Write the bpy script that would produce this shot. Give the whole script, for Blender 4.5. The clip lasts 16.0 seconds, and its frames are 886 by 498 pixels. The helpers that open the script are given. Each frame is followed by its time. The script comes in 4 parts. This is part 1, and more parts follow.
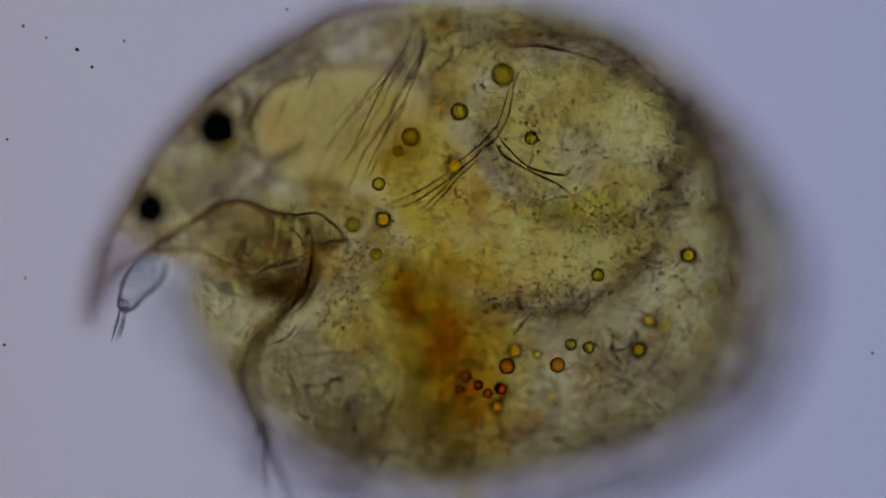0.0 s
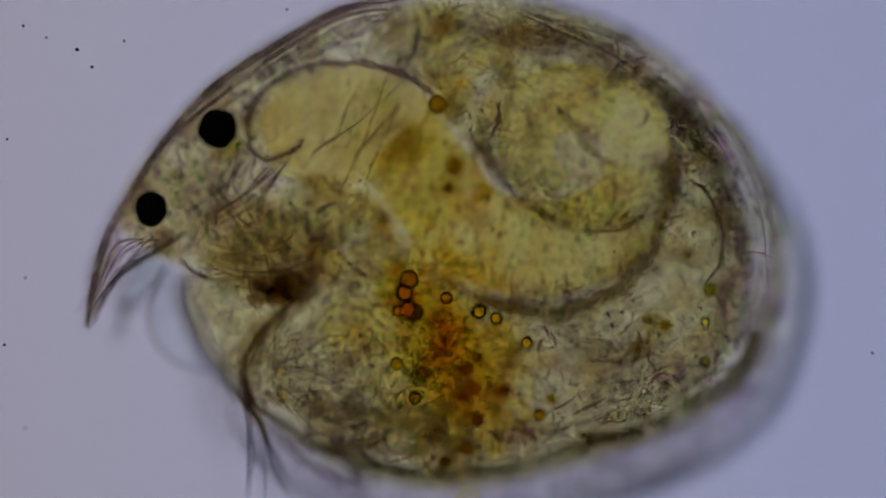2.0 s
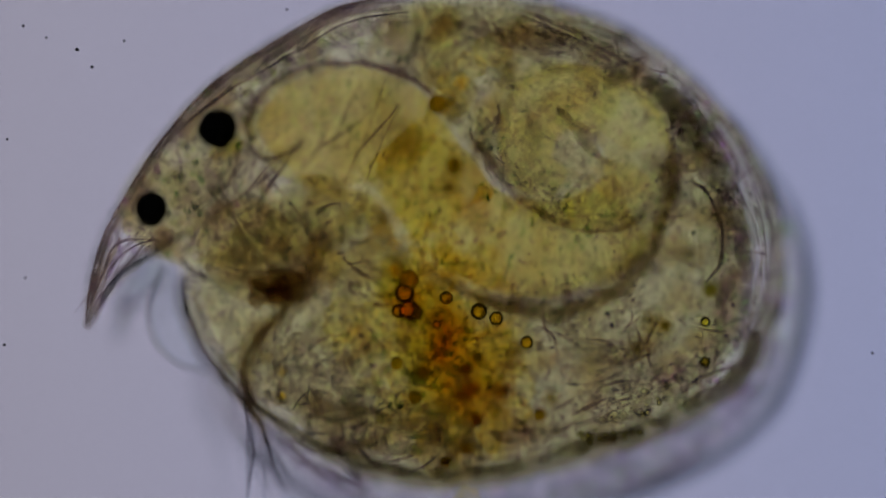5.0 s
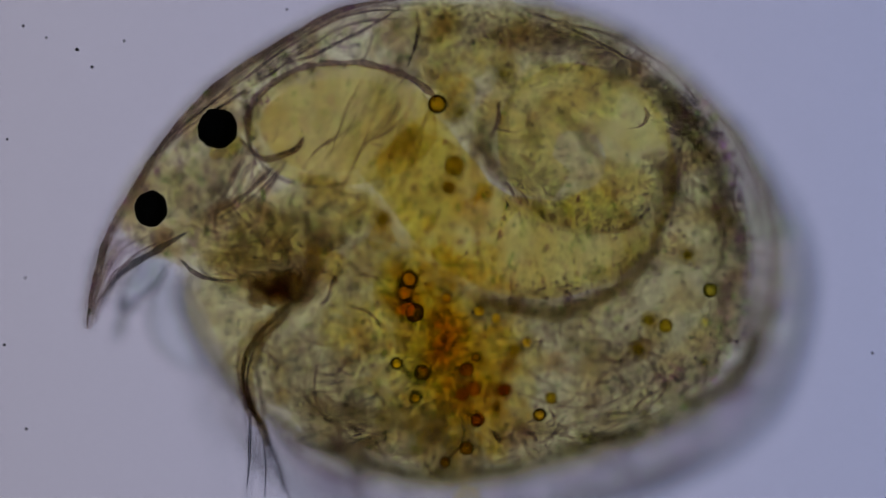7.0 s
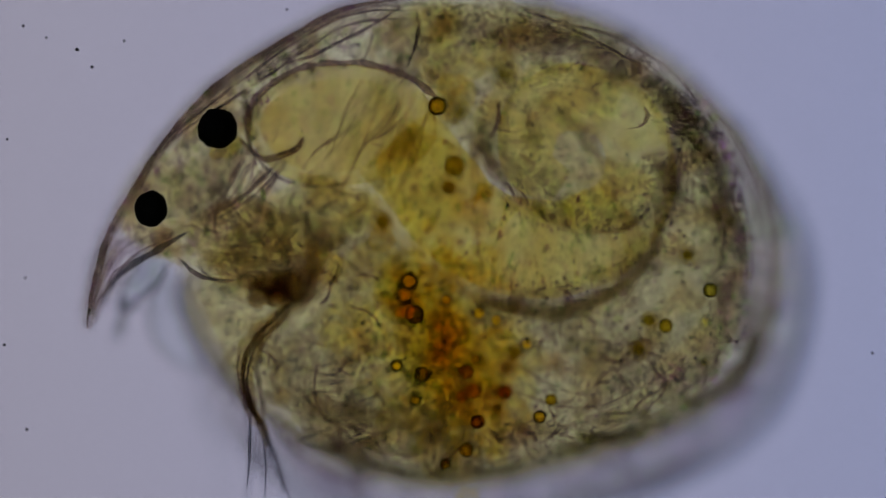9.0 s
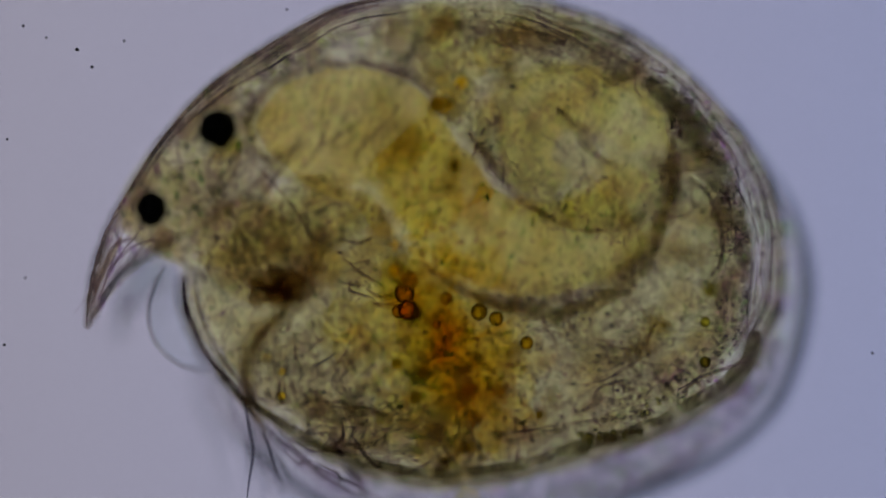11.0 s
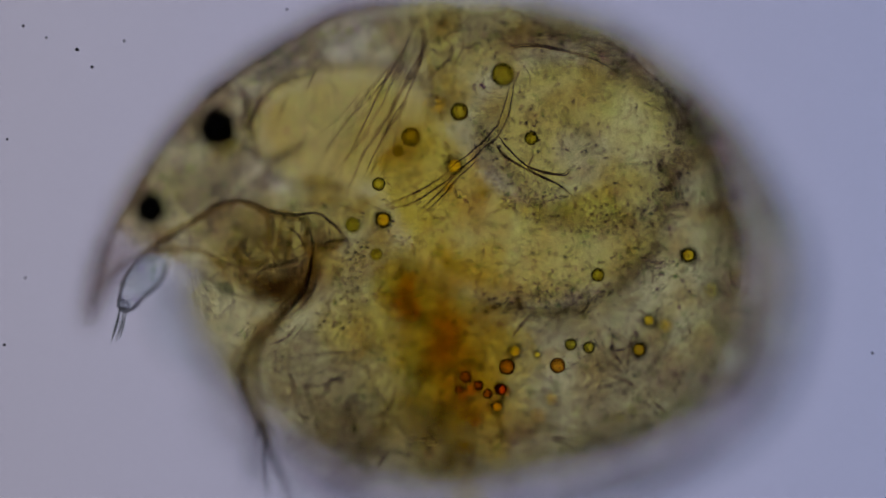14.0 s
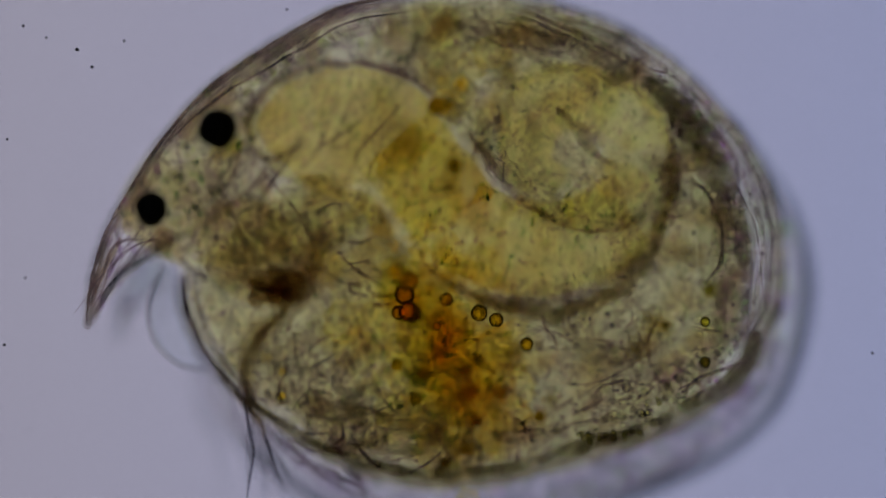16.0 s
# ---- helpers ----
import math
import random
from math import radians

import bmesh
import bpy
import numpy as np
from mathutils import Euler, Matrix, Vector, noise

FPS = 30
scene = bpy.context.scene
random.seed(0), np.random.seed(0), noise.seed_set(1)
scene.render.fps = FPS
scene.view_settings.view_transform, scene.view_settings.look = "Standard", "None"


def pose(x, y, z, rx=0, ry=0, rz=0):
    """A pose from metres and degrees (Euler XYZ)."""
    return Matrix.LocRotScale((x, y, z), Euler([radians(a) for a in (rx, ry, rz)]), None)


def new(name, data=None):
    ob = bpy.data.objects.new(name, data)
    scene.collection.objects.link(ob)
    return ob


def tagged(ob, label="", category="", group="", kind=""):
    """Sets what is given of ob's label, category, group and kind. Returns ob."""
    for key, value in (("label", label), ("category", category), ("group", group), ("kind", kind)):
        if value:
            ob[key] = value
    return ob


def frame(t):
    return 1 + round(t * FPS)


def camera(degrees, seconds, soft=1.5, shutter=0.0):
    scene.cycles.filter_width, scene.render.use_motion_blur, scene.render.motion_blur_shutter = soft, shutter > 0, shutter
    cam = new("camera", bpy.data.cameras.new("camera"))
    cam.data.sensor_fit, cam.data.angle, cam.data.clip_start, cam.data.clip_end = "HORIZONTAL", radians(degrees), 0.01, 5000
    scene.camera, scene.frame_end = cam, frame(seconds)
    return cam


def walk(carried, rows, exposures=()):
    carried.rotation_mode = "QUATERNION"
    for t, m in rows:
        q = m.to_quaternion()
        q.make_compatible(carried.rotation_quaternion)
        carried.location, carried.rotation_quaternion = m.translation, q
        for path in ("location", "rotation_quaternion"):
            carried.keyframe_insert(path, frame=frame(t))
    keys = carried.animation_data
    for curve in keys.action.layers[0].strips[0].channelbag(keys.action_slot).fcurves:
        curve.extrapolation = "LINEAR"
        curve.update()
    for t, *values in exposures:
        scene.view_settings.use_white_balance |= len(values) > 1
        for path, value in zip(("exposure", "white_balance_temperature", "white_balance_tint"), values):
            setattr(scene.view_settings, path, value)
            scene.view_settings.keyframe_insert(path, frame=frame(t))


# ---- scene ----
# A water flea under a bright-field microscope, lit from below through the slide.
# One metre here stands for one millimetre on the slide. The camera looks straight down; focusing moves it along its axis.
UNIT = 0.00032          # one graticule division: 0.32 micrometres on the slide
EYE_HEIGHT = 16.0       # working distance of the lens, at which it is sharp
FOCUS_TOP = 0.0265      # height of the sharp plane at the start

cam = camera(2 * math.degrees(math.atan(784 * UNIT / EYE_HEIGHT)), 16.0, soft=1.1)
cam.data.dof.use_dof = True
cam.data.dof.focus_distance = EYE_HEIGHT
cam.data.dof.aperture_fstop = 0.158
cam.data.dof.aperture_blades = 0

# seconds, depth of the sharp plane below FOCUS_TOP in millimetres
FOCUS = [(0.0, 0.0), (0.2, 2.6), (0.4, 6.2), (0.6, 10.2), (0.8, 14.0), (1.0, 18.0), (1.5, 26.0), (2.0, 34.0), (2.5, 42.5),
         (3.0, 51.0), (3.5, 59.0), (3.75, 61.5), (4.0, 58.5), (4.2, 54.0), (4.9, 40.0), (5.6, 27.0), (6.3, 20.5), (6.5, 22.0), (7.0, 27.0),
         (7.5, 31.5), (8.0, 23.5), (8.5, 22.5), (9.0, 26.5), (9.7, 34.0), (10.5, 43.0), (11.0, 43.0), (11.3, 38.0), (11.5, 30.0), (12.0, 16.5),
         (12.5, 10.0), (13.0, 3.0), (13.3, 1.0), (13.6, -0.5), (13.9, 0.0), (14.2, 3.0), (14.5, 9.5), (15.0, 22.0), (15.3, 27.0),
         (15.6, 32.0), (16.0, 40.5)]
walk(cam, [(t, pose(0, 0, EYE_HEIGHT + FOCUS_TOP - d * 0.001)) for t, d in FOCUS])

# ---- light: the lamp field below the slide, and a faint added ambient fill ----
world = bpy.data.worlds.new("dark_stage")
scene.world = world
world.use_nodes = True
world.node_tree.nodes["Background"].inputs["Color"].default_value = (0.55, 0.6, 0.75, 1)
world.node_tree.nodes["Background"].inputs["Strength"].default_value = 0.03
LAMP_DEPTH, LAMP_RADIUS, LAMP_STRENGTH = 20.0, 4.03, 0.80


scene.cycles.transparent_max_bounces = 96
scene.cycles.max_bounces = 40
scene.cycles.transmission_bounces = 40


# ---- helpers for shapes ----
def at(u, v, z=0.0):
    """Graticule divisions (u to the right, v towards the observer) and a height in millimetres."""
    return Vector(((u - 784) * UNIT, (441 - v) * UNIT, z * 0.001))


def curve_through(points, steps=8, closed=False):
    """A smooth curve through tuples of any length."""
    p = [np.array(q, float) for q in points]
    n = len(p)
    out = []
    for i in range(n if closed else n - 1):
        if closed:
            a, b, c, d = p[i - 1], p[i], p[(i + 1) % n], p[(i + 2) % n]
        else:
            a, b, c, d = p[max(i - 1, 0)], p[i], p[i + 1], p[min(i + 2, n - 1)]
        for k in range(steps):
            s = k / steps
            out.append(0.5 * (2 * b + (c - a) * s + (2 * a - 5 * b + 4 * c - d) * s * s + (3 * b - a - 3 * c + d) * s ** 3))
    if not closed:
        out.append(p[-1])
    return out


def empty(name, where, label, category, group="", kind=""):
    ob = new(name)
    ob.empty_display_size = 0.01
    ob.location = where
    return tagged(ob, label, category, group, kind)


def part(name, bm, material, parent, label="", kind="", smooth=True):
    """One mesh under a thing or part; bm is in world coordinates."""
    mesh = bpy.data.meshes.new(name)
    bm.to_mesh(mesh)
    bm.free()
    mesh.materials.append(material)
    for poly in mesh.polygons:
        poly.use_smooth = smooth
    ob = new(name, mesh)
    root = Vector((0, 0, 0))
    o = parent
    while o is not None:
        root += o.location
        o = o.parent
    mesh.transform(Matrix.Translation(-root))
    ob.parent = parent
    return tagged(ob, label=label, kind=kind)


def tube(points, sides=10, steps=8, flat=1.0, rough=0.0, bm=None, seed=0, wander=0.0, uneven=0.0):
    """A rod through (u, v, z, radius); z and flat in height, radius in divisions."""
    bm = bm or bmesh.new()
    line = curve_through(points, steps)
    if wander or uneven:
        for i, q in enumerate(line):
            a = Vector((q[0] * 0.035 + seed, q[1] * 0.035, 2.0))
            b = Vector((q[0] * 0.06, q[1] * 0.06 + seed, 9.0))
            q[0] += wander * (noise.noise(a) + 0.5 * noise.noise(a * 2.7))
            q[1] += wander * (noise.noise(a + Vector((7, 3, 1))) + 0.5 * noise.noise(a * 2.7 + Vector((7, 3, 1))))
            q[3] *= max(0.15, 1 + uneven * (1.6 * noise.noise(b) + 0.8 * noise.noise(b * 2.3)))
    centre = [at(*q[:3]) for q in line]
    rings = []
    for i, q in enumerate(line):
        way = (centre[min(i + 1, len(line) - 1)] - centre[max(i - 1, 0)]).normalized()
        side = way.cross(Vector((0, 0, 1)))
        side = side.normalized() if side.length > 1e-6 else Vector((1, 0, 0))
        up = side.cross(way).normalized()
        ring = []
        for k in range(sides):
            a = 2 * math.pi * k / sides
            r = max(q[3], 0.15) * UNIT
            if rough:
                r *= 1 + rough * noise.noise(Vector((i * 0.23 + seed, math.cos(a) * 1.3, math.sin(a) * 1.3 + seed)))
            ring.append(bm.verts.new(centre[i] + side * math.cos(a) * r + up * math.sin(a) * r * flat))
        rings.append(ring)
    for r0, r1 in zip(rings, rings[1:]):
        for k in range(sides):
            bm.faces.new((r0[k], r0[(k + 1) % sides], r1[(k + 1) % sides], r1[k]))
    bm.faces.new(list(reversed(rings[0])))
    bm.faces.new(rings[-1])
    return bm


def blob(u, v, z, ru, rv, rz, turn=0.0, lump=0.0, lumps=2.0, fine=3, seed=0, bm=None):
    """A rounded body; radii in divisions, z in millimetres."""
    own = bmesh.new()
    bmesh.ops.create_icosphere(own, subdivisions=fine, radius=1.0)
    c, s = math.cos(math.radians(turn)), math.sin(math.radians(turn))
    middle = at(u, v, z)
    for p in own.verts:
        d = p.co.copy()
        k = 1 + lump * noise.fractal(d * lumps + Vector((seed * 3.1, seed, 7)), 0.9, 2.0, 3)
        x, y, h = d.x * ru * k * UNIT, d.y * rv * k * UNIT, d.z * rz * k * UNIT
        p.co = middle + Vector((x * c - y * s, x * s + y * c, h))
    if bm is None:
        return own
    base = [bm.verts.new(p.co) for p in own.verts]
    own.verts.index_update()
    for f in own.faces:
        bm.faces.new([base[p.index] for p in f.verts])
    own.free()
    return bm


def pad(outline, z_low, z_mid, z_high, rings=6, steps=6, power=2.0, wobble=0.0, seed=0, shift=(0, 0), ragged=0.0):
    """A closed cushion: the outline is widest at z_mid and rounds off to z_low and z_high."""
    bm = bmesh.new()
    edge = curve_through(outline, steps, closed=True)
    if ragged:
        for q in edge:
            a = Vector((q[0] * 0.02 + seed, q[1] * 0.02, 5.0))
            q[0] += ragged * (noise.noise(a) + 0.6 * noise.noise(a * 3.1))
            q[1] += ragged * (noise.noise(a + Vector((5, 9, 2))) + 0.6 * noise.noise(a * 3.1 + Vector((5, 9, 2))))
    cu, cv = sum(q[0] for q in edge) / len(edge), sum(q[1] for q in edge) / len(edge)
    loops = []
    for j in range(-rings, rings + 1):
        h = math.sin(math.pi / 2 * j / (rings + 0.35))
        k = (1 - abs(h) ** power) ** (1 / power)
        z = z_mid + (h * (z_high - z_mid) if h > 0 else -h * (z_low - z_mid))
        loop = []
        for q in edge:
            u, v = cu + (q[0] - cu) * k + shift[0] * h, cv + (q[1] - cv) * k + shift[1] * h
            dz = wobble * noise.noise(Vector((u * 0.013 + seed, v * 0.013, h + seed)))
            loop.append(bm.verts.new(at(u, v, z + dz)))
        loops.append(loop)
    n = len(edge)
    for a, b in zip(loops, loops[1:]):
        for k in range(n):
            bm.faces.new((a[k], b[k], b[(k + 1) % n], a[(k + 1) % n]))
    for loop in (loops[0], loops[-1]):
        top = bm.verts.new(sum((p.co for p in loop), Vector()) / n)
        for k in range(n):
            bm.faces.new((loop[k], loop[(k + 1) % n], top))
    bmesh.ops.recalc_face_normals(bm, faces=bm.faces[:])
    return bm


def sheet(outline, z, thick, steps=6, wobble=0.0, seed=0, ragged=0.0):
    """A thin flat body of any outline, hollow bends included."""
    bm = bmesh.new()
    edge = curve_through(outline, steps, closed=True)
    loops = []
    for side in (-1, 0, 1):
        loop = []
        for q in edge:
            a = Vector((q[0] * 0.02 + seed, q[1] * 0.02, 5.0))
            u = q[0] + ragged * (noise.noise(a) + 0.6 * noise.noise(a * 3.1))
            v = q[1] + ragged * (noise.noise(a + Vector((5, 9, 2))) + 0.6 * noise.noise(a * 3.1 + Vector((5, 9, 2))))
            loop.append(bm.verts.new(at(u + 1.5 * (side == 0), v, z + side * thick + wobble * noise.noise(a * 0.6))))
        loops.append(loop)
    n = len(edge)
    for a, b in zip(loops, loops[1:]):
        for k in range(n):
            bm.faces.new((a[k], b[k], b[(k + 1) % n], a[(k + 1) % n]))
    bm.faces.new(loops[0])
    bm.faces.new(loops[-1])
    return bm


# ---- materials ----
def nodes_of(name):
    m = bpy.data.materials.new(name)
    m.use_nodes = True
    m.node_tree.nodes.clear()
    return m, m.node_tree.nodes, m.node_tree.links


def noise_node(nodes, links, coords, scale, detail=4.0, rough=0.6, offset=(0, 0, 0), stretch=(1, 1, 1), turn=0.0, distort=0.0):
    mapping = nodes.new("ShaderNodeMapping")
    mapping.inputs["Location"].default_value = offset
    mapping.inputs["Scale"].default_value = stretch
    mapping.inputs["Rotation"].default_value = (0, 0, turn)
    links.new(coords, mapping.inputs["Vector"])
    tex = nodes.new("ShaderNodeTexNoise")
    tex.inputs["Scale"].default_value = scale
    tex.inputs["Detail"].default_value = detail
    tex.inputs["Roughness"].default_value = rough
    tex.inputs["Distortion"].default_value = distort
    links.new(mapping.outputs["Vector"], tex.inputs["Vector"])
    return tex.outputs["Fac"]


def ramp_node(nodes, links, value, stops):
    ramp = nodes.new("ShaderNodeValToRGB")
    el = ramp.color_ramp.elements
    el[0].position, el[0].color = stops[0][0], (*stops[0][1], 1)
    el[1].position, el[1].color = stops[-1][0], (*stops[-1][1], 1)
    for pos, col in stops[1:-1]:
        e = el.new(pos)
        e.color = (*col, 1)
    links.new(value, ramp.inputs["Fac"])
    return ramp.outputs["Color"]


def multiply(nodes, links, a, b):
    mix = nodes.new("ShaderNodeMix")
    mix.data_type, mix.blend_type = "RGBA", "MULTIPLY"
    mix.inputs[0].default_value = 1.0
    links.new(a, mix.inputs[6])
    links.new(b, mix.inputs[7])
    return mix.outputs[2]


def tissue(name, clear, dense, coarse=28.0, grain=0.0, grain_scale=330.0, hue=0.0, stretch=(1, 1, 0.12), turn=0.0, low=0.36, high=0.64, seed=0.0, veins=0.0, vein_scale=60.0, spread=0.10, cells=0.0, cell_scale=300.0, mottle=0.0, mottle_scale=130.0, cover=0.0, patchy=False, vein_width=0.018, shift=0.0):
    """Living tissue that dyes the light passing through it: clouds of density, grain, and a drift between lilac and green."""
    m, nodes, links = nodes_of(name)
    coords = nodes.new("ShaderNodeTexCoord").outputs["Object"]
    clouds = noise_node(nodes, links, coords, coarse, 7.0, 0.62, (seed - shift, (seed - shift) * 0.7, 0), stretch, turn, 0.4)
    colour = ramp_node(nodes, links, clouds, [(low, clear), (high, dense)])
    if grain:
        g = noise_node(nodes, links, coords, grain_scale, 3.0, 0.7, (seed, 0, 1), stretch, turn)
        tone = noise_node(nodes, links, coords, grain_scale * 0.45, 3.0, 0.6, (seed + 3, 2, 5), stretch)
        k = 1 - grain
        dark = ramp_node(nodes, links, tone, [(0.38, (k * (1 + hue), k * (1 - hue), k * (1 + 2 * hue))), (0.5, (k, k, k)), (0.62, (k * (1 - hue), k * (1 + hue), k * (1 - 2 * hue)))])
        mask = ramp_node(nodes, links, g, [(0.40 + cover - spread, (1, 1, 1)), (0.40 + cover + spread, (0, 0, 0))])
        if patchy:
            where = noise_node(nodes, links, coords, coarse * 0.8, 3.0, 0.6, (seed * 1.7 + 5, 8, 3), stretch, turn, 0.5)
            mask = multiply(nodes, links, mask, ramp_node(nodes, links, where, [(0.40, (0.12, 0.12, 0.12)), (0.60, (1, 1, 1))]))
        mix = nodes.new("ShaderNodeMix")
        mix.data_type, mix.blend_type = "RGBA", "MULTIPLY"
        links.new(mask, mix.inputs[0])
        links.new(colour, mix.inputs[6])
        links.new(dark, mix.inputs[7])
        colour = mix.outputs[2]
    if mottle:
        g = noise_node(nodes, links, coords, mottle_scale, 3.0, 0.6, (seed + 6, 1, 2), stretch, turn, 0.7)
        k = 1 - mottle
        colour = multiply(nodes, links, colour, ramp_node(nodes, links, g, [
            (0.36, (k, k * 0.965, k * 1.01)), (0.45, (1 - 0.5 * mottle, 1 - 0.65 * mottle, 1 - 0.3 * mottle)), (0.53, (1, 1, 1)), (0.66, (1 - 0.12 * mottle, 1, 1 - 0.9 * mottle))]))
    if cells:
        mapping = nodes.new("ShaderNodeMapping")
        mapping.inputs["Location"].default_value = (seed, 3, 1)
        mapping.inputs["Scale"].default_value = (1, 1, 0.06)
        links.new(coords, mapping.inputs["Vector"])
        tex = nodes.new("ShaderNodeTexVoronoi")
        tex.inputs["Scale"].default_value = cell_scale
        links.new(mapping.outputs["Vector"], tex.inputs["Vector"])
        k = 1 - cells
        colour = multiply(nodes, links, colour, ramp_node(nodes, links, tex.outputs["Distance"], [
            (0.0, (1, 1, 1)), (0.66, (1, 1, 1)), (0.80, (k, k * 0.985, k * 1.02)), (0.95, (k * 0.95, k * 0.93, k * 0.96))]))
        split = nodes.new("ShaderNodeSeparateColor")
        links.new(tex.outputs["Color"], split.inputs["Color"])
        h = min(0.08, cells * 0.5)
        colour = multiply(nodes, links, colour, ramp_node(nodes, links, split.outputs["Red"], [
            (0.0, (1, 1 - h, 1)), (0.3, (1, 1, 1)), (0.7, (1, 1, 1)), (1.0, (1 - h, 1, 1 - 1.5 * h))]))
    if veins:
        g = noise_node(nodes, links, coords, vein_scale, 5.0, 0.55, (seed + 9, 4, 1), stretch, turn, 0.8)
        k = 1 - veins
        colour = multiply(nodes, links, colour, ramp_node(nodes, links, g, [
            (0.5 - vein_width, (1, 1, 1)), (0.497, (k, k * 0.97, k)), (0.503, (k, k * 0.97, k)), (0.5 + vein_width, (1, 1, 1))]))
    trans = nodes.new("ShaderNodeBsdfTransparent")
    links.new(colour, trans.inputs["Color"])
    out = nodes.new("ShaderNodeOutputMaterial")
    links.new(trans.outputs[0], out.inputs["Surface"])
    return m


def membrane(name, tint):
    """A thin plain skin."""
    return tissue(name, tint, tuple(c * 0.93 for c in tint), 60.0)


def opaque(name, colour, rough=0.6, scale=200.0):
    m, nodes, links = nodes_of(name)
    coords = nodes.new("ShaderNodeTexCoord").outputs["Object"]
    g = noise_node(nodes, links, coords, scale, 4.0)
    base = ramp_node(nodes, links, g, [(0.35, tuple(c * 0.6 for c in colour)), (0.65, colour)])
    b = nodes.new("ShaderNodeBsdfPrincipled")
    links.new(base, b.inputs["Base Color"])
    b.inputs["Roughness"].default_value = rough
    out = nodes.new("ShaderNodeOutputMaterial")
    links.new(b.outputs[0], out.inputs["Surface"])
    return m


def oil(name, colour, ior=1.22):
    """A fat droplet: a clear coloured ball that bends the light."""
    m, nodes, links = nodes_of(name)
    b = nodes.new("ShaderNodeBsdfRefraction")
    b.inputs["Color"].default_value = (*colour, 1)
    b.inputs["Roughness"].default_value = 0.0
    b.inputs["IOR"].default_value = ior
    out = nodes.new("ShaderNodeOutputMaterial")
    links.new(b.outputs[0], out.inputs["Surface"])
    return m


def lamp_field(name):
    """The condenser's glow, narrower than the cone that the lens takes in, so that what bends light shows bright and dark."""
    m, nodes, links = nodes_of(name)
    e = nodes.new("ShaderNodeEmission")
    e.inputs["Color"].default_value = (0.541, 0.517, 0.770, 1)
    e.inputs["Strength"].default_value = LAMP_STRENGTH
    out = nodes.new("ShaderNodeOutputMaterial")
    links.new(e.outputs[0], out.inputs["Surface"])
    return m


def field_tint(name):
    """Added sheet: the lamp field's uneven light as colour, warm at one side and blue at the other."""
    m, nodes, links = nodes_of(name)
    coords = nodes.new("ShaderNodeTexCoord").outputs["Object"]
    split = nodes.new("ShaderNodeSeparateXYZ")
    links.new(coords, split.inputs[0])
    span = nodes.new("ShaderNodeMapRange")
    span.inputs["From Min"].default_value, span.inputs["From Max"].default_value = -0.3, 0.3
    links.new(split.outputs["X"], span.inputs["Value"])
    colour = ramp_node(nodes, links, span.outputs["Result"], [(0.0, (0.975, 0.96, 0.82)), (0.5, (0.93, 0.955, 0.91)), (1.0, (0.83, 0.935, 1.0))])
    soft = noise_node(nodes, links, coords, 4.0, 2.0, 0.5)
    colour = multiply(nodes, links, colour, ramp_node(nodes, links, soft, [(0.3, (0.95, 0.95, 0.955)), (0.7, (1, 1, 1))]))
    b = nodes.new("ShaderNodeBsdfTransparent")
    links.new(colour, b.inputs["Color"])
    out = nodes.new("ShaderNodeOutputMaterial")
    links.new(b.outputs[0], out.inputs["Surface"])
    return m


def clear_glass(name):
    m, nodes, links = nodes_of(name)
    b = nodes.new("ShaderNodeBsdfPrincipled")
    b.inputs["Base Color"].default_value = (0.99, 1, 0.995, 1)
    b.inputs["Transmission Weight"].default_value = 1.0
    b.inputs["Roughness"].default_value = 0.0
    b.inputs["IOR"].default_value = 1.5
    out = nodes.new("ShaderNodeOutputMaterial")
    links.new(b.outputs[0], out.inputs["Surface"])
    return m

LAMP = lamp_field("lamp_field_glow")
FIELD_TINT = field_tint("field_tint_sheet")
GLASS = clear_glass("slide_glass")
SHELL = tissue("shell_chitin", (1.0, 0.998, 0.905), (0.998, 0.987, 0.86), 14)
VALVE = tissue("rear_valve_chitin", (1.0, 0.996, 0.98), (0.985, 0.976, 0.96), 16, 0.05, 90, 0.04)
VALVE_RIM = tissue("rear_valve_rim", (0.62, 0.64, 0.64), (0.42, 0.45, 0.46), 20)
RIM = tissue("shell_rim_chitin", (0.8, 0.78, 0.74), (0.42, 0.43, 0.45), 55, 0.25, 300, 0.1)
FOLD_LINE = tissue("gut_fold_skin", (0.80, 0.73, 0.74), (0.60, 0.52, 0.55), 90, 0.25, 300, 0.1)
CREASE = tissue("tissue_crease", (0.90, 0.86, 0.86), (0.70, 0.64, 0.66), 90)
LINE = tissue("dark_membrane", (0.92, 0.88, 0.88), (0.42, 0.36, 0.4), 60, 0.25, 300, 0.1)
SETA = oil("seta_chitin", (0.80, 0.80, 0.84), 1.2)
HAIR = oil("pale_hair_chitin", (0.9, 0.92, 0.9), 1.18)
FRONT_RIM = tissue("head_shield_edge", (0.88, 0.83, 0.77), (0.60, 0.53, 0.50), 50, 0.3, 240, 0.2)
GRISTLE = oil("antenna_fibre", (0.84, 0.78, 0.66), 1.12)
BROWN = tissue("antenna_cuticle", (0.95, 0.91, 0.81), (0.78, 0.71, 0.57), 45, 0.2, 260, 0.05, veins=0.2)
MOUTH = tissue("mouthpart_tissue", (1.0, 0.99, 0.93), (0.975, 0.945, 0.85), 40, 0.14, 260, 0.05, veins=0.2)
DARK = tissue("mandible_chitin", (0.92, 0.89, 0.83), (0.78, 0.72, 0.62), 60, 0.3, 200, 0.05, spread=0.08)
GUT = tissue("gut_wall", (1.0, 0.985, 0.81), (0.982, 0.938, 0.70), 46, 0.10, 300, 0.05, low=0.40, high=0.64)
